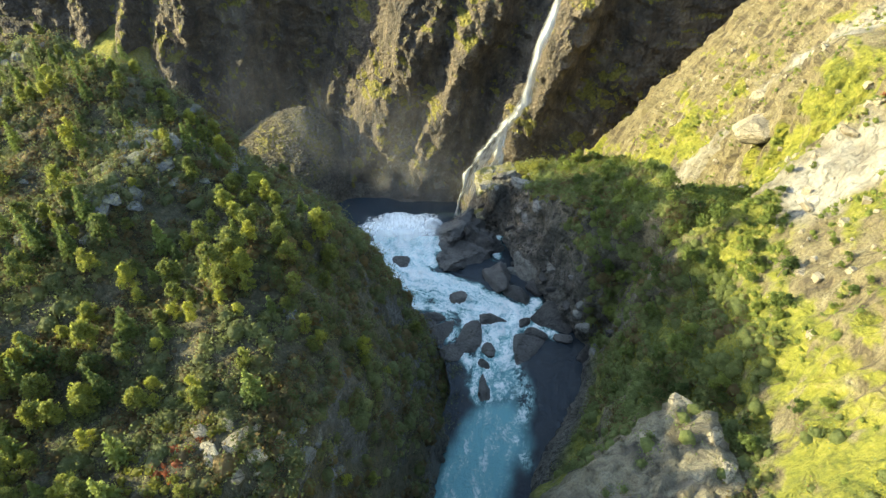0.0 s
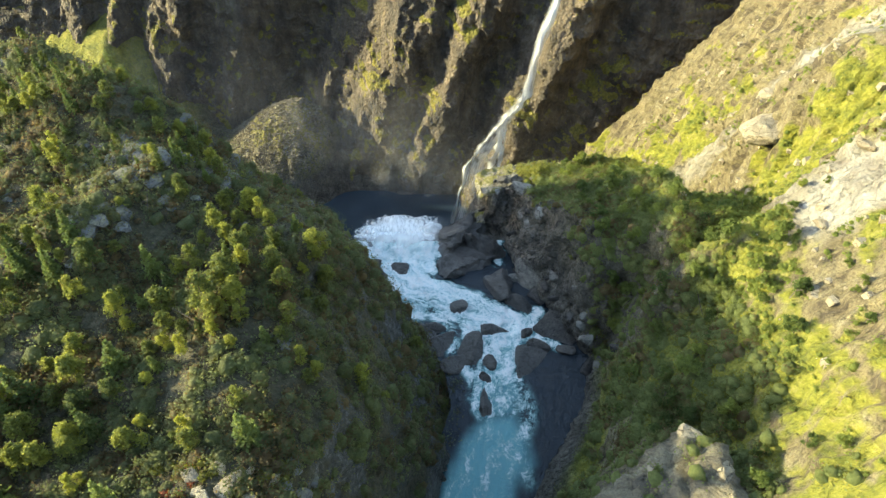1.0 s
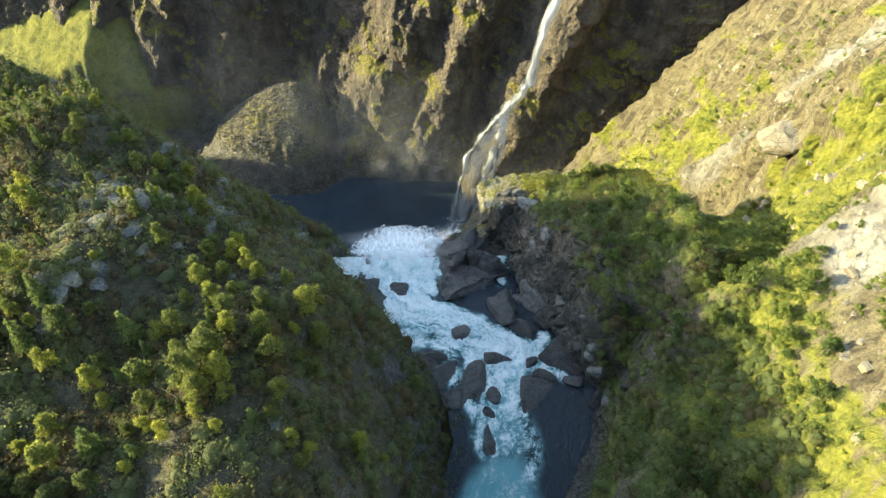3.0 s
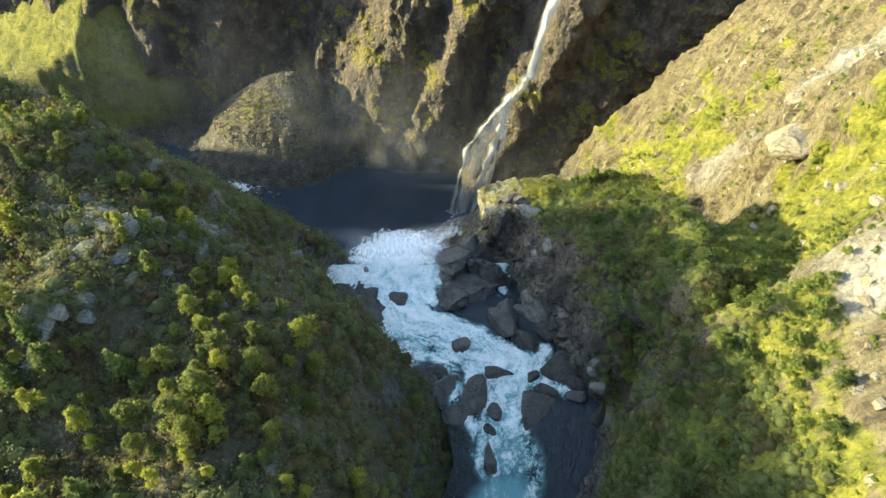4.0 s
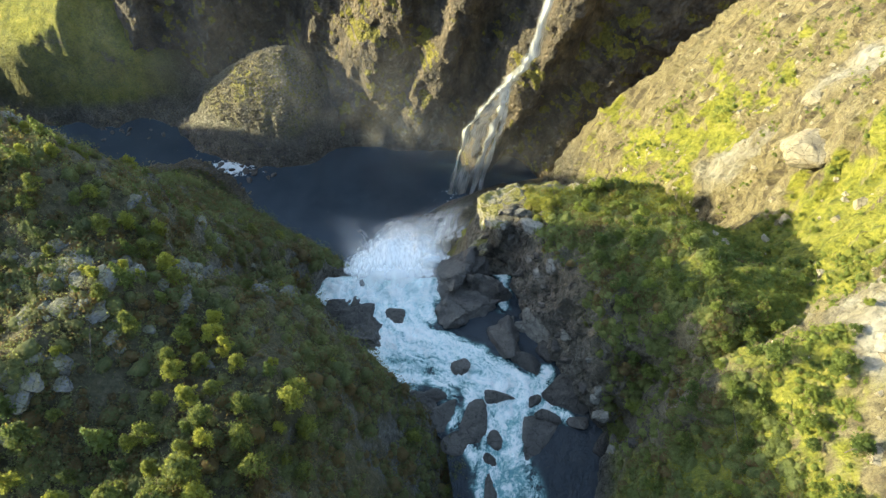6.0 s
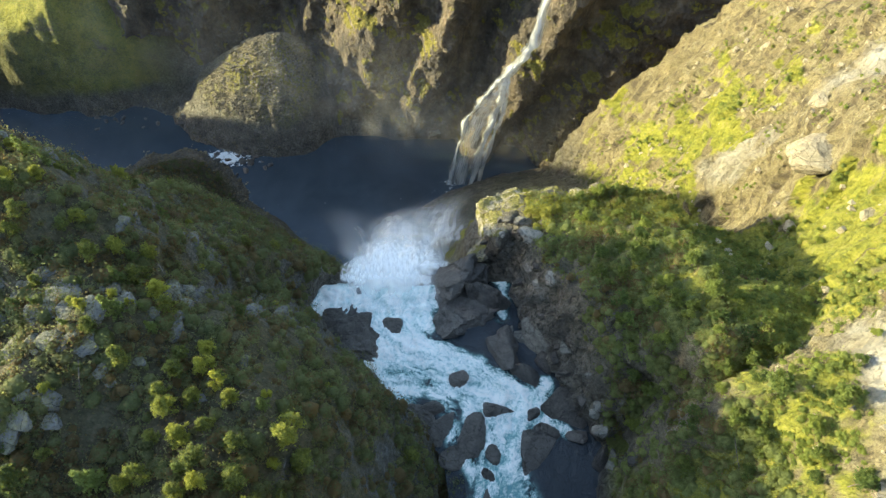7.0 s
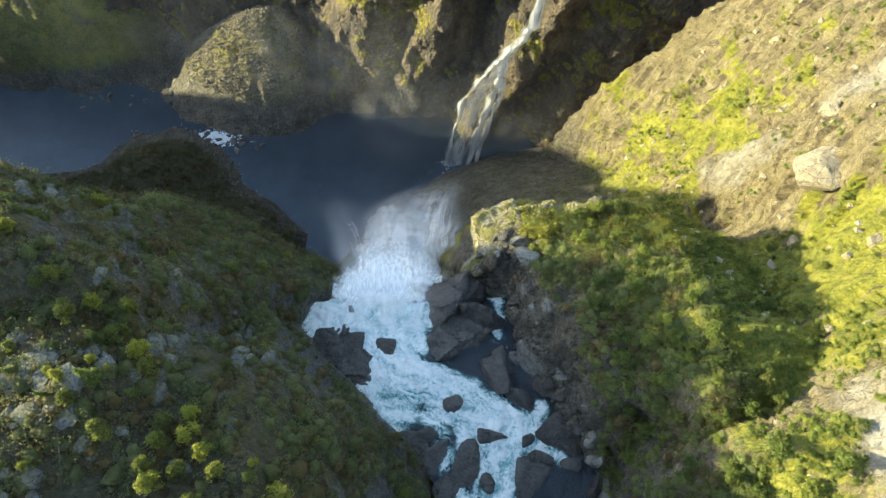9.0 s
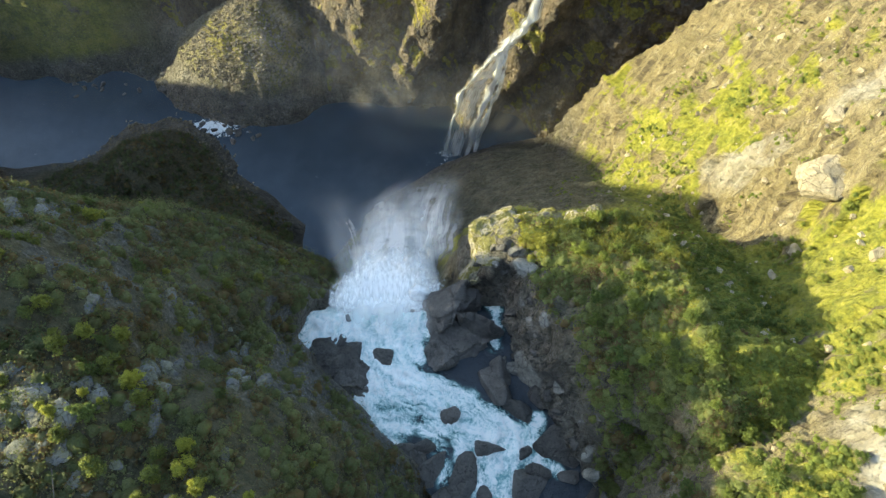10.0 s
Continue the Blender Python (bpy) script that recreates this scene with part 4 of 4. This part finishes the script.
for cx, cy, n, wide in ((-74, 112, 9, 4.5), (-72, 104, 8, 4), (-96, 166, 12, 6), (-61, 116, 7, 4), (-53, 113, 8, 4.5), (-46, 130, 8, 5), (-37, 119, 7, 4), (-82, 87, 6, 4), (-76, 117, 7, 4), (-22, 44, 7, 4), (-95, 101, 6, 4), (-27, 66, 5, 4), (-60, 138, 8, 7), (-40, 100, 5, 4), (-112, 150, 7, 5), (-118, 128, 6, 5), (-57, 100, 7, 5), (-66, 92, 6, 4)):
    for k in range(n):
        bx, by = cx + bare_spots.normal(0, wide * 0.6), cy + bare_spots.normal(0, wide * 0.5)
        bs = bare_spots.uniform(0.6, 2.0)
        bz, _ = drop(bx, by)
        boulder(SLAB_ROCKS[k % 4], bx, by, bz - bs * 0.08, bs, bare_spots.uniform(0, 9), "grey lichen-covered rock among the heath", "rocks on the hill", 0.7, 1.2)
outcrop = np.random.default_rng(78)
for cx, cy, n, wide in ((-68, 112, 12, 4.5), (-62, 105, 8, 4.0), (-94, 160, 12, 5.5), (-100, 154, 8, 5.0), (-53, 121, 7, 4.0), (-71, 90, 7, 4.0)):
    for k in range(n):
        bx, by = cx + outcrop.normal(0, wide * 0.6), cy + outcrop.normal(0, wide * 0.5)
        bs = outcrop.uniform(1.0, 2.3)
        bz, _ = drop(bx, by)
        boulder(SLAB_ROCKS[k % 4], bx, by, bz - bs * 0.02, bs, outcrop.uniform(0, 9), "broad grey rock slab breaking through the heath", "rocks on the hill", 0.5, 1.3)
for k, (bx, by, bs) in enumerate(((43.5, 54, 2.0), (46.5, 47, 1.8), (36, 48.5, 1.6), (47, 41, 2.0))):
    bz, _ = drop(bx, by)
    boulder(PALE_ROCKS[k % 4], bx, by, bz - bs * 0.35, bs, bx * 0.9, "bright beige angular rock of the crag", "rocks of the crag", 0.9, 1.15)
for bx, by, bs in ((105, 160, 2.2), (96, 152, 1.8), (118, 196, 3.0), (88, 108, 2.0), (112, 150, 2.6), (79, 96, 1.6), (72, 80, 1.5), (101, 128, 2.2)):
    bz, _ = drop(bx, by)
    boulder(PALE_ROCKS[int(bx) % 4], bx, by, bz + bs * 0.2, bs, bx, "pale weathered boulder on the sunny slope", "boulders on the slope", 0.8)


# ---------------------------------------------------------------- plants
def mesh_from_quads(name, verts, material):
    """verts (n, 4, 3): loose quads, made fast."""
    n = len(verts)
    me = bpy.data.meshes.new(name)
    me.vertices.add(4 * n)
    me.vertices.foreach_set("co", np.ascontiguousarray(verts, dtype=np.float32).ravel())
    me.loops.add(4 * n)
    me.loops.foreach_set("vertex_index", np.arange(4 * n, dtype=np.int32))
    me.polygons.add(n)
    me.polygons.foreach_set("loop_start", np.arange(0, 4 * n, 4, dtype=np.int32))
    me.materials.append(material)
    me.update(calc_edges=True)
    return me


def ball(level):
    bm = bmesh.new()
    bmesh.ops.create_icosphere(bm, subdivisions=level, radius=1.0)
    v = np.array([tuple(w.co) for w in bm.verts])
    f = np.array([[w.index for w in t.verts] for t in bm.faces])
    bm.free()
    return v, f


BALL_V, BALL_F = ball(2)
SMALL_V, SMALL_F = ball(1)


def foliage_mesh(name, quads, centres, radii, flat, material, seed, core_v=BALL_V, core_f=BALL_F):
    """Leaf sprays round lumpy inner masses, in one mesh."""
    n, nq, k = len(centres), len(quads), len(core_v)
    base = (np.asarray(centres)[:, None, :] + np.zeros((1, k, 1))).reshape(-1, 3)
    d = np.tile(core_v, (n, 1))
    rr = np.repeat(np.asarray(radii), k)
    lump = 1 + 0.75 * fbm(base * 0.9 + d * 1.5 + seed, 3)
    core = base + d * (rr * lump)[:, None] * np.array([1, 1, flat])
    tris = (core_f[None] + k * np.arange(n)[:, None, None]).reshape(-1, 3)
    me = bpy.data.meshes.new(name)
    me.vertices.add(4 * nq + len(core))
    me.vertices.foreach_set("co", np.concatenate([quads.reshape(-1, 3), core]).astype(np.float32).ravel())
    loops = np.concatenate([np.arange(4 * nq), tris.ravel() + 4 * nq]).astype(np.int32)
    me.loops.add(len(loops))
    me.loops.foreach_set("vertex_index", loops)
    me.polygons.add(nq + len(tris))
    me.polygons.foreach_set("loop_start", np.concatenate([np.arange(nq) * 4, 4 * nq + 3 * np.arange(len(tris))]).astype(np.int32))
    me.materials.append(material)
    me.update(calc_edges=True)
    me.polygons.foreach_set("use_smooth", [True] * len(me.polygons))
    return me


def leaf_quads(r, centres, size, lift=0.3, out=None):
    """Small leaf sprays at the given centres, turned at random but mostly outwards."""
    n = len(centres)
    nrm = r.normal(size=(n, 3)) * 0.8 + np.array([0, 0, lift])
    if out is not None:
        nrm += out
    nrm /= np.linalg.norm(nrm, axis=1)[:, None]
    t = np.cross(nrm, r.normal(size=(n, 3)))
    t /= np.linalg.norm(t, axis=1)[:, None] + 1e-9
    b = np.cross(nrm, t)
    s = size * r.uniform(0.55, 1.25, n)[:, None]
    t, b = t * s, b * s * 0.62
    return np.stack([centres - t, centres - 0.15 * t + b, centres + t, centres + 0.1 * t - b], 1)


def broadleaf_crown(seed, height, width, lobes, per_lobe, leaf):
    r = np.random.default_rng(seed)
    cs, outs, mids, rads = [], [], [], []
    for k in range(lobes):
        h = r.uniform(0.28, 1.0)
        rad = width * 0.5 * min(1.0, 0.3 + (h - 0.2) / 0.25) * (1.03 - h) ** 0.5 * 1.15
        ang = r.uniform(0, 6.283)
        far = r.uniform(0.25, 1.0)
        c = np.array([math.cos(ang) * rad * far, math.sin(ang) * rad * far, h * height])
        lr = width * r.uniform(0.10, 0.20) * (1.2 - 0.5 * h)
        mids.append(c)
        rads.append(lr * 0.85)
        d = r.normal(size=(per_lobe, 3))
        d /= np.linalg.norm(d, axis=1)[:, None]
        d[:, 2] = np.where(d[:, 2] < -0.3, -d[:, 2], d[:, 2])
        cs.append(c + d * lr * r.uniform(0.55, 1.4, per_lobe)[:, None] * np.array([1, 1, 1.15]))
        outs.append(d)
    return leaf_quads(r, np.concatenate(cs), leaf, 0.3, np.concatenate(outs)), mids, rads


def pine_crown(seed, height, width):
    r = np.random.default_rng(seed)
    cs = []
    tiers = 15
    for k in range(tiers):
        f = k / (tiers - 1)
        z0 = height * (0.16 + 0.82 * f)
        reach = width * 0.5 * (1 - f) ** 0.8 * r.uniform(0.75, 1.15) + 0.12
        for a in np.arange(0, 6.283, 6.283 / (7 - 3 * f)) + r.uniform(0, 6):
            m = int(5 + 11 * (1 - f))
            t = r.uniform(0.15, 1, m)
            rr = reach * r.uniform(0.75, 1.1) * t
            cs.append(np.stack([np.cos(a) * rr + r.normal(0, 0.16, m), np.sin(a) * rr + r.normal(0, 0.16, m), z0 - 0.28 * rr + r.normal(0, 0.1, m)], 1))
    return leaf_quads(r, np.concatenate(cs), 0.38, 0.7)


def trunk_mesh(seed, height, radius, limbs):
    """Tapered, slightly bent trunk with limbs."""
    r = np.random.default_rng(seed)
    verts, faces = [], []

    def tube(a, b, r0, r1, bend):
        base, rings, sides = len(verts), 5, 6
        for i in range(rings):
            f = i / (rings - 1)
            c = a * (1 - f) + b * f + bend * math.sin(f * 3.14)
            rad = r0 + (r1 - r0) * f
            for k in range(sides):
                th = 6.283 * k / sides
                verts.append((c[0] + rad * math.cos(th), c[1] + rad * math.sin(th), c[2]))
        for i in range(rings - 1):
            for k in range(sides):
                k2 = (k + 1) % sides
                faces.append((base + i * sides + k, base + i * sides + k2, base + (i + 1) * sides + k2, base + (i + 1) * sides + k))
        faces.append(tuple(base + (rings - 1) * sides + k for k in range(sides)))
    top = np.array([r.normal(0, 0.25), r.normal(0, 0.25), height])
    tube(np.array([0, 0, -0.6]), top, radius, radius * 0.25, np.array([r.normal(0, 0.2), r.normal(0, 0.2), 0]))
    for k in range(limbs):
        f = r.uniform(0.35, 0.85)
        a = top * f
        th = r.uniform(0, 6.283)
        ln = height * r.uniform(0.18, 0.34)
        tube(a, a + np.array([math.cos(th) * ln * 0.8, math.sin(th) * ln * 0.8, ln * 0.7]), radius * 0.45, radius * 0.12, np.zeros(3))
    return link_mesh("trunk", np.array(verts), faces, M_BARK)


def make_tree(name, label, category, crown_mesh, trunk):
    ob = tagged(new(name), label, category, "trees of the hillside")
    part("trunk", trunk, ob)
    part("crown", crown_mesh, ob)
    return ob


PROTO = []
for k, (h, w) in enumerate(((8.2, 5.6), (7.0, 5.2), (9.2, 5.8), (6.0, 4.8), (7.6, 6.2))):
    q, mids, rads = broadleaf_crown(100 + k, h, w, 40, 38, 0.27)
    PROTO.append(make_tree("birch_tree", "yellow-green birch with a ragged sunlit crown", "tree", foliage_mesh("crown", q, mids, np.array(rads) * 0.62, 1.1, M_BIRCH, 100 + k, SMALL_V, SMALL_F), trunk_mesh(200 + k, h * 0.9, 0.14, 6)))
for k, (h, w) in enumerate(((10.0, 5.6), (8.5, 5.0), (11.0, 6.0))):
    PROTO.append(make_tree("pine_tree", "dark green conifer with drooping branch tiers", "tree", mesh_from_quads("crown", pine_crown(120 + k, h, w), M_PINE), trunk_mesh(220 + k, h * 0.97, 0.18, 0)))
WILLOW = []
for k, (h, w) in enumerate(((4.2, 4.6), (3.4, 4.2), (4.8, 5.0))):
    q, mids, rads = broadleaf_crown(140 + k, h, w, 11, 62, 0.25)
    WILLOW.append(make_tree("willow_bush", "bushy green willow on the river bank", "bush", foliage_mesh("crown", q, mids, np.array(rads) * 0.8, 1.0, M_SUNNY, 140 + k, SMALL_V, SMALL_F), trunk_mesh(240 + k, h * 0.8, 0.10, 7)))

spot = np.random.default_rng(31)
placed = []


def free(x, y, gap):
    for px, py, pg in placed:
        if (px - x) ** 2 + (py - y) ** 2 < (0.5 * (gap + pg)) ** 2:
            return False
    placed.append((x, y, gap))
    return True


def plant(protos, x, y, size, sink=0.3):
    z, _ = drop(x, y)
    proto = protos[spot.integers(len(protos))]
    m = pose(x, y, z - sink, spot.normal(0, 4), spot.normal(0, 4), spot.uniform(0, 360)) @ Matrix.Diagonal((size, size, size * spot.uniform(0.9, 1.15), 1))
    if proto.get("used"):
        ob = copy_thing(proto, m)
        ob.matrix_basis = m
    else:
        proto["used"] = 1
        proto.matrix_basis = m
        ob = proto
    return ob


# the wood on the hill: birches with conifers among them
count, pines, tries = 0, 0, 0
while count < 205 and tries < 30000:
    tries += 1
    x, y = spot.uniform(-128, 2), spot.uniform(8, 200)
    d = float(off_line(np.array([x]), np.array([y]), HILL_EDGE)[0])
    if d > 46 or x > np.interp(y, RIVER_Y, RIVER_L) - 5 or (-46 < x < -18 and 33 < y < 47) or (-75 < x < -40 and 38 < y < 46 and spot.random() < 0.7) or (y < 96 and x < -70 - 0.5 * (y - 40)):
        continue
    p = np.array([[x / 30, y / 30, 4.0]])
    dens = 0.55 + 0.8 * float(fbm(p * 1.4, 2)[0]) - 0.05 * (d > 8) + 0.10 * (y < 85) - 0.22 * (y > 90)
    if spot.random() > dens or drop(x, y)[1].z < 0.45:
        continue
    if -48 < x < -12 and 50 < y < 66 and spot.random() < 0.6:
        continue
    west = x < -48
    pine = spot.random() < (0.36 if west else 0.22)
    size = (0.48 + 0.68 * spot.random() ** 1.4) * (0.8 if d > 6 else 1.0) * (0.72 if y > 96 else 1.0) * (0.85 if y > 84 and x < -52 else 1.0)
    if -52 < x < -10 and 48 < y < 68:
        size = min(size, 0.5)
    if not free(x, y, 4.2 * size):
        continue
    plant(PROTO[5:] if pine else PROTO[:5], x, y, size)
    count, pines = count + (not pine), pines + pine

for k in range(52):
    y = spot.uniform(66, 128)
    x = float(np.interp(y, [40, 70, 90, 109, 128], [-23, -29, -31, -39, -57])) - spot.uniform(0.5, 14)
    size = spot.uniform(0.55, 0.9)
    if free(x, y, 3.6 * size):
        plant(PROTO[:5] if spot.random() < 0.8 else PROTO[5:], x, y, size)

for k in range(30):
    x, y, size = spot.uniform(-76, -46), spot.uniform(33, 62), spot.uniform(0.6, 0.95)
    if not (38 < y < 46) and free(x, y, 2.6 * size):
        plant(PROTO[:5], x, y, size)
for x, y, size in ((-86, 166, 0.8), (-92, 168, 0.6), (-83, 163, 0.7), (-79, 160, 0.5)):
    plant(PROTO[:5], x, y, size)
for k in range(16):
    x, y, size = spot.uniform(-108, -66), spot.uniform(124, 148), spot.uniform(0.5, 0.75)
    if free(x, y, 3.0 * size):
        plant(PROTO[:5] if spot.random() < 0.75 else PROTO[5:], x, y, size)

# willows on the spur and the shaded bank
count, tries = 0, 0
while count < 165 and tries < 9000:
    tries += 1
    x, y = spot.uniform(40, 118), spot.uniform(45, 182)
    z, nrm = drop(x, y)
    bank = float(np.interp(y, BANK_Y, BANK_X))
    shade = bank + 9 < x < bank + 36
    if z < -12 or nrm.z < 0.4 or float(off_area(np.array([x]), np.array([y]), CRAG)[0]) < 1:
        continue
    dens = 0.75 if shade else 0.16
    dens *= 0.5 + 1.3 * float(fbm(np.array([[x / 18, y / 18, 9.0]]), 2)[0] + 0.3)
    size = spot.uniform(0.6, 1.35) * (1 if shade else 0.6)
    if spot.random() > dens or not free(x, y, 3.4 * size):
        continue
    plant(WILLOW, x, y, size)
    count += 1


def scatter(n, accept, seed, box):
    """Random points on the land that accept(x, y, z, up) takes."""
    r = np.random.default_rng(seed)
    got = []
    while len(got) < n:
        x, y = r.uniform(box[0], box[1]), r.uniform(box[2], box[3])
        z, nrm = drop(x, y)
        if r.random() < accept(x, y, z, nrm.z):
            got.append((x, y, z))
        elif r.random() < 0.000003:
            break
    return np.array(got), r


def clumps(name, points, r, leaves, size, leaf, flat, material, core=BALL_V, core_f=BALL_F):
    """Low bushes: a lumpy mass with leaf sprays at each point."""
    n = len(points)
    s = size * r.uniform(0.45, 1.4, n)
    d = r.normal(size=(n, leaves, 3))
    d /= np.linalg.norm(d, axis=2)[:, :, None]
    d[:, :, 2] = np.abs(d[:, :, 2])
    lump = 1 + 0.75 * fbm(np.repeat(points, leaves, 0) * 0.9 + d.reshape(-1, 3) * 1.5 + 3, 3).reshape(n, leaves)
    c = points[:, None, :] + d * (s[:, None] * lump * r.uniform(0.6, 1.35, (n, leaves)))[:, :, None] * np.array([1, 1, flat])
    q = leaf_quads(r, c.reshape(-1, 3), leaf, 0.3, d.reshape(-1, 3) * 0.8)
    return foliage_mesh(name, q, points, s * 0.64, flat, material, 3, core, core_f)


def wood_floor(x, y, z, up):
    d = float(off_line(np.array([x]), np.array([y]), HILL_EDGE)[0])
    if d > 175 or x > np.interp(y, RIVER_Y, RIVER_L) - 2 or up < 0.2 or z < -145:
        return 0.0
    return max(0.0, (0.85 if d > -2 else 0.72) + 1.1 * float(fbm(np.array([[x / 14, y / 14, 2.0]]), 2)[0]))


pts, r = scatter(5600, wood_floor, 51, (-134, 4, 2, 235))
tagged(new("shrubs", clumps("shrubs", pts, r, 46, 1.5, 0.24, 0.9, M_SHRUB, SMALL_V, SMALL_F)), "dense olive and brown shrubs under the trees", "shrubs", kind="stuff")
def wood_flank(x, y, z, up):
    d = float(off_line(np.array([x]), np.array([y]), HILL_EDGE)[0])
    return wood_floor(x, y, z, up) * (1.0 if d > -5 else 0.45)


pts, r = scatter(2000, wood_flank, 57, (-135, 4, 30, 240))
tagged(new("thicket", clumps("thicket", pts, r, 90, 2.2, 0.26, 1.1, M_THICKET, SMALL_V, SMALL_F)), "thicket of tall bushes on the shaded flank", "shrubs", kind="stuff")
pts, r = scatter(3600, wood_floor, 55, (-215, 4, 25, 300))
tagged(new("heather", clumps("heather", pts, r, 24, 1.1, 0.2, 0.6, M_HEATHER, SMALL_V, SMALL_F)), "low heather and bilberry between the shrubs", "shrubs", kind="stuff")


pts, r = scatter(1100, lambda x, y, z, up: 0.9 if -144 < z < -60 and up > 0.2 else 0.0, 56, (-225, -50, 185, 300))
tagged(new("gorge_shrubs", clumps("gorge_shrubs", pts, r, 40, 2.0, 0.32, 0.8, M_THICKET, SMALL_V, SMALL_F)), "dark green bushes on the shelf above the gorge river", "shrubs", kind="stuff")


def bank_floor(x, y, z, up):
    bank = float(np.interp(y, BANK_Y, BANK_X))
    if x < bank + 5 or z < -75 or up < 0.2 or (y < 58 and spot.random() < 0.9 and float(off_area(np.array([x]), np.array([y]), CRAG)[0]) < 1):
        return 0.0
    f = float(fbm(np.array([[x / 12, y / 12, 7.0]]), 2)[0])
    return max(0.0, 0.7 + 1.3 * f if x < bank + 38 or (x < 94 and 108 < y < 188) else 0.05 + 0.9 * f)


def bank_sunny(x, y, z, up):
    return bank_floor(x, y, z, up) * (1.0 if x > 62 else 0.08)


def bank_shady(x, y, z, up):
    return bank_floor(x, y, z, up) * (1.0 if x <= 64 else 0.0)


pts, r = scatter(2000, bank_shady, 58, (26, 66, 12, 182))
tagged(new("bank_thicket", clumps("bank_thicket", pts, r, 56, 1.8, 0.24, 0.9, M_BANK_SHADED, SMALL_V, SMALL_F)), "olive bushes and tufts, coloured duller for the shaded bank", "shrubs", kind="stuff")
pts, r = scatter(3600, bank_sunny, 52, (50, 150, 12, 262))
tagged(new("bank_shrubs", clumps("bank_shrubs", pts, r, 30, 0.95, 0.19, 0.75, M_SUNNY, SMALL_V, SMALL_F)), "low bright green shrubs and grass tufts on the slope", "shrubs", kind="stuff")


def rim_floor(x, y, z, up):
    return max(0.0, 0.6 + 1.5 * float(fbm(np.array([[x / 9, y / 9, 3.0]]), 2)[0])) if z > 2 and up > 0.3 and y > 156 - 0.1 * (x - 26) else 0.0


pts, r = scatter(300, rim_floor, 53, (26, 67, 148, 177))
tagged(new("rim_shrubs", clumps("rim_shrubs", pts, r, 80, 1.5, 0.22, 1.25, M_GOLD)), "sunlit yellow-green bushes on the rim of the spur", "shrubs", kind="stuff")


pts, r = scatter(60, lambda x, y, z, up: 0.8, 59, (-48, -24, 33, 45))
tagged(new("clearing_shrubs", clumps("clearing_shrubs", pts, r, 56, 1.0, 0.2, 0.9, M_GOLD)), "yellow-green bushes in a sunny clearing", "shrubs", kind="stuff")


# loose stones of the scree cone and the gorge banks
def stones(points, r, size):
    n = len(points)
    cube = np.array([(x, y, z) for x in (-1, 1) for y in (-1, 1) for z in (-1, 1)], dtype=float)
    fs = np.array([(0, 1, 3, 2), (4, 6, 7, 5), (0, 4, 5, 1), (2, 3, 7, 6), (0, 2, 6, 4), (1, 5, 7, 3)])
    v = cube[None] * r.uniform(0.6, 1.2, (n, 8, 3)) * (size * r.uniform(0.4, 1.5, n) ** 2)[:, None, None] * 0.6
    a = r.uniform(0, 6.283, n)
    c, s = np.cos(a)[:, None], np.sin(a)[:, None]
    v = np.stack([v[:, :, 0] * c - v[:, :, 1] * s, v[:, :, 0] * s + v[:, :, 1] * c, v[:, :, 2]], 2) + points[:, None, :]
    return v.reshape(-1, 3), (fs[None] + 8 * np.arange(n)[:, None, None]).reshape(-1, 4)


def on_scree(x, y, z, up):
    return 0.8 if -144 < z < -85 and math.hypot((x + 97) * (0.85 if x < -97 else 2.2), (y - 355) * 1.45) < 50 else (0.25 if -150.5 < z < -143 and x < -100 else 0.0)


pts, r = scatter(5200, on_scree, 61, (-230, 40, 250, 385))
v, f = stones(pts, r, 0.6)
tagged(new("scree", link_mesh("scree", v, f, M_SCREE, False)), "loose grey stones of a scree cone", "stones", kind="stuff")


# fallen silver trunks
def log_mesh(seed):
    return trunk_mesh(seed, 6.0, 0.13, 3)


LOGS = [log_mesh(300 + k) for k in range(3)]
for k, (x, y) in enumerate(((-62, 102), (-80, 118), (-50, 118), (-36, 96), (-70, 90), (-88, 140), (-44, 70), (-30, 62), (50, 104), (58, 92))):
    z, _ = drop(x, y)
    ob = new("fallen_log", LOGS[k % 3])
    ob.matrix_world = pose(x, y, z + 0.5, 84, 0, 37 * k + 20)
    tagged(ob, "bleached fallen tree trunk lying among shrubs", "log", "fallen logs")


# rust-coloured autumn shrubs
for cx, cy, n, wide in ((-41, 38, 9, 1.6), (-38, 41, 6, 1.4), (92, 112, 9, 2.0)):
    r = np.random.default_rng(int(cx + 200))
    pts = np.array([(px, py, drop(px, py)[0]) for px, py in zip(r.normal(cx, wide, n), r.normal(cy, wide, n))])
    tagged(new("shrub", clumps("shrub", pts, r, 26, 0.8, 0.18, 0.8, M_RUST)), "low rust-red autumn shrub on the slope", "shrub", "autumn shrubs")


# loose stones on the sunny slope
pts, r = scatter(420, lambda x, y, z, up: 0.7 if z > -60 and up < 0.85 and x > 66 else 0.0, 63, (66, 150, 60, 262))
v, f = stones(pts, r, 0.75)
tagged(new("slope_stones", link_mesh("slope_stones", v, f, M_PALE, False)), "small tan stones lying on the sunny slope", "stones", kind="stuff")
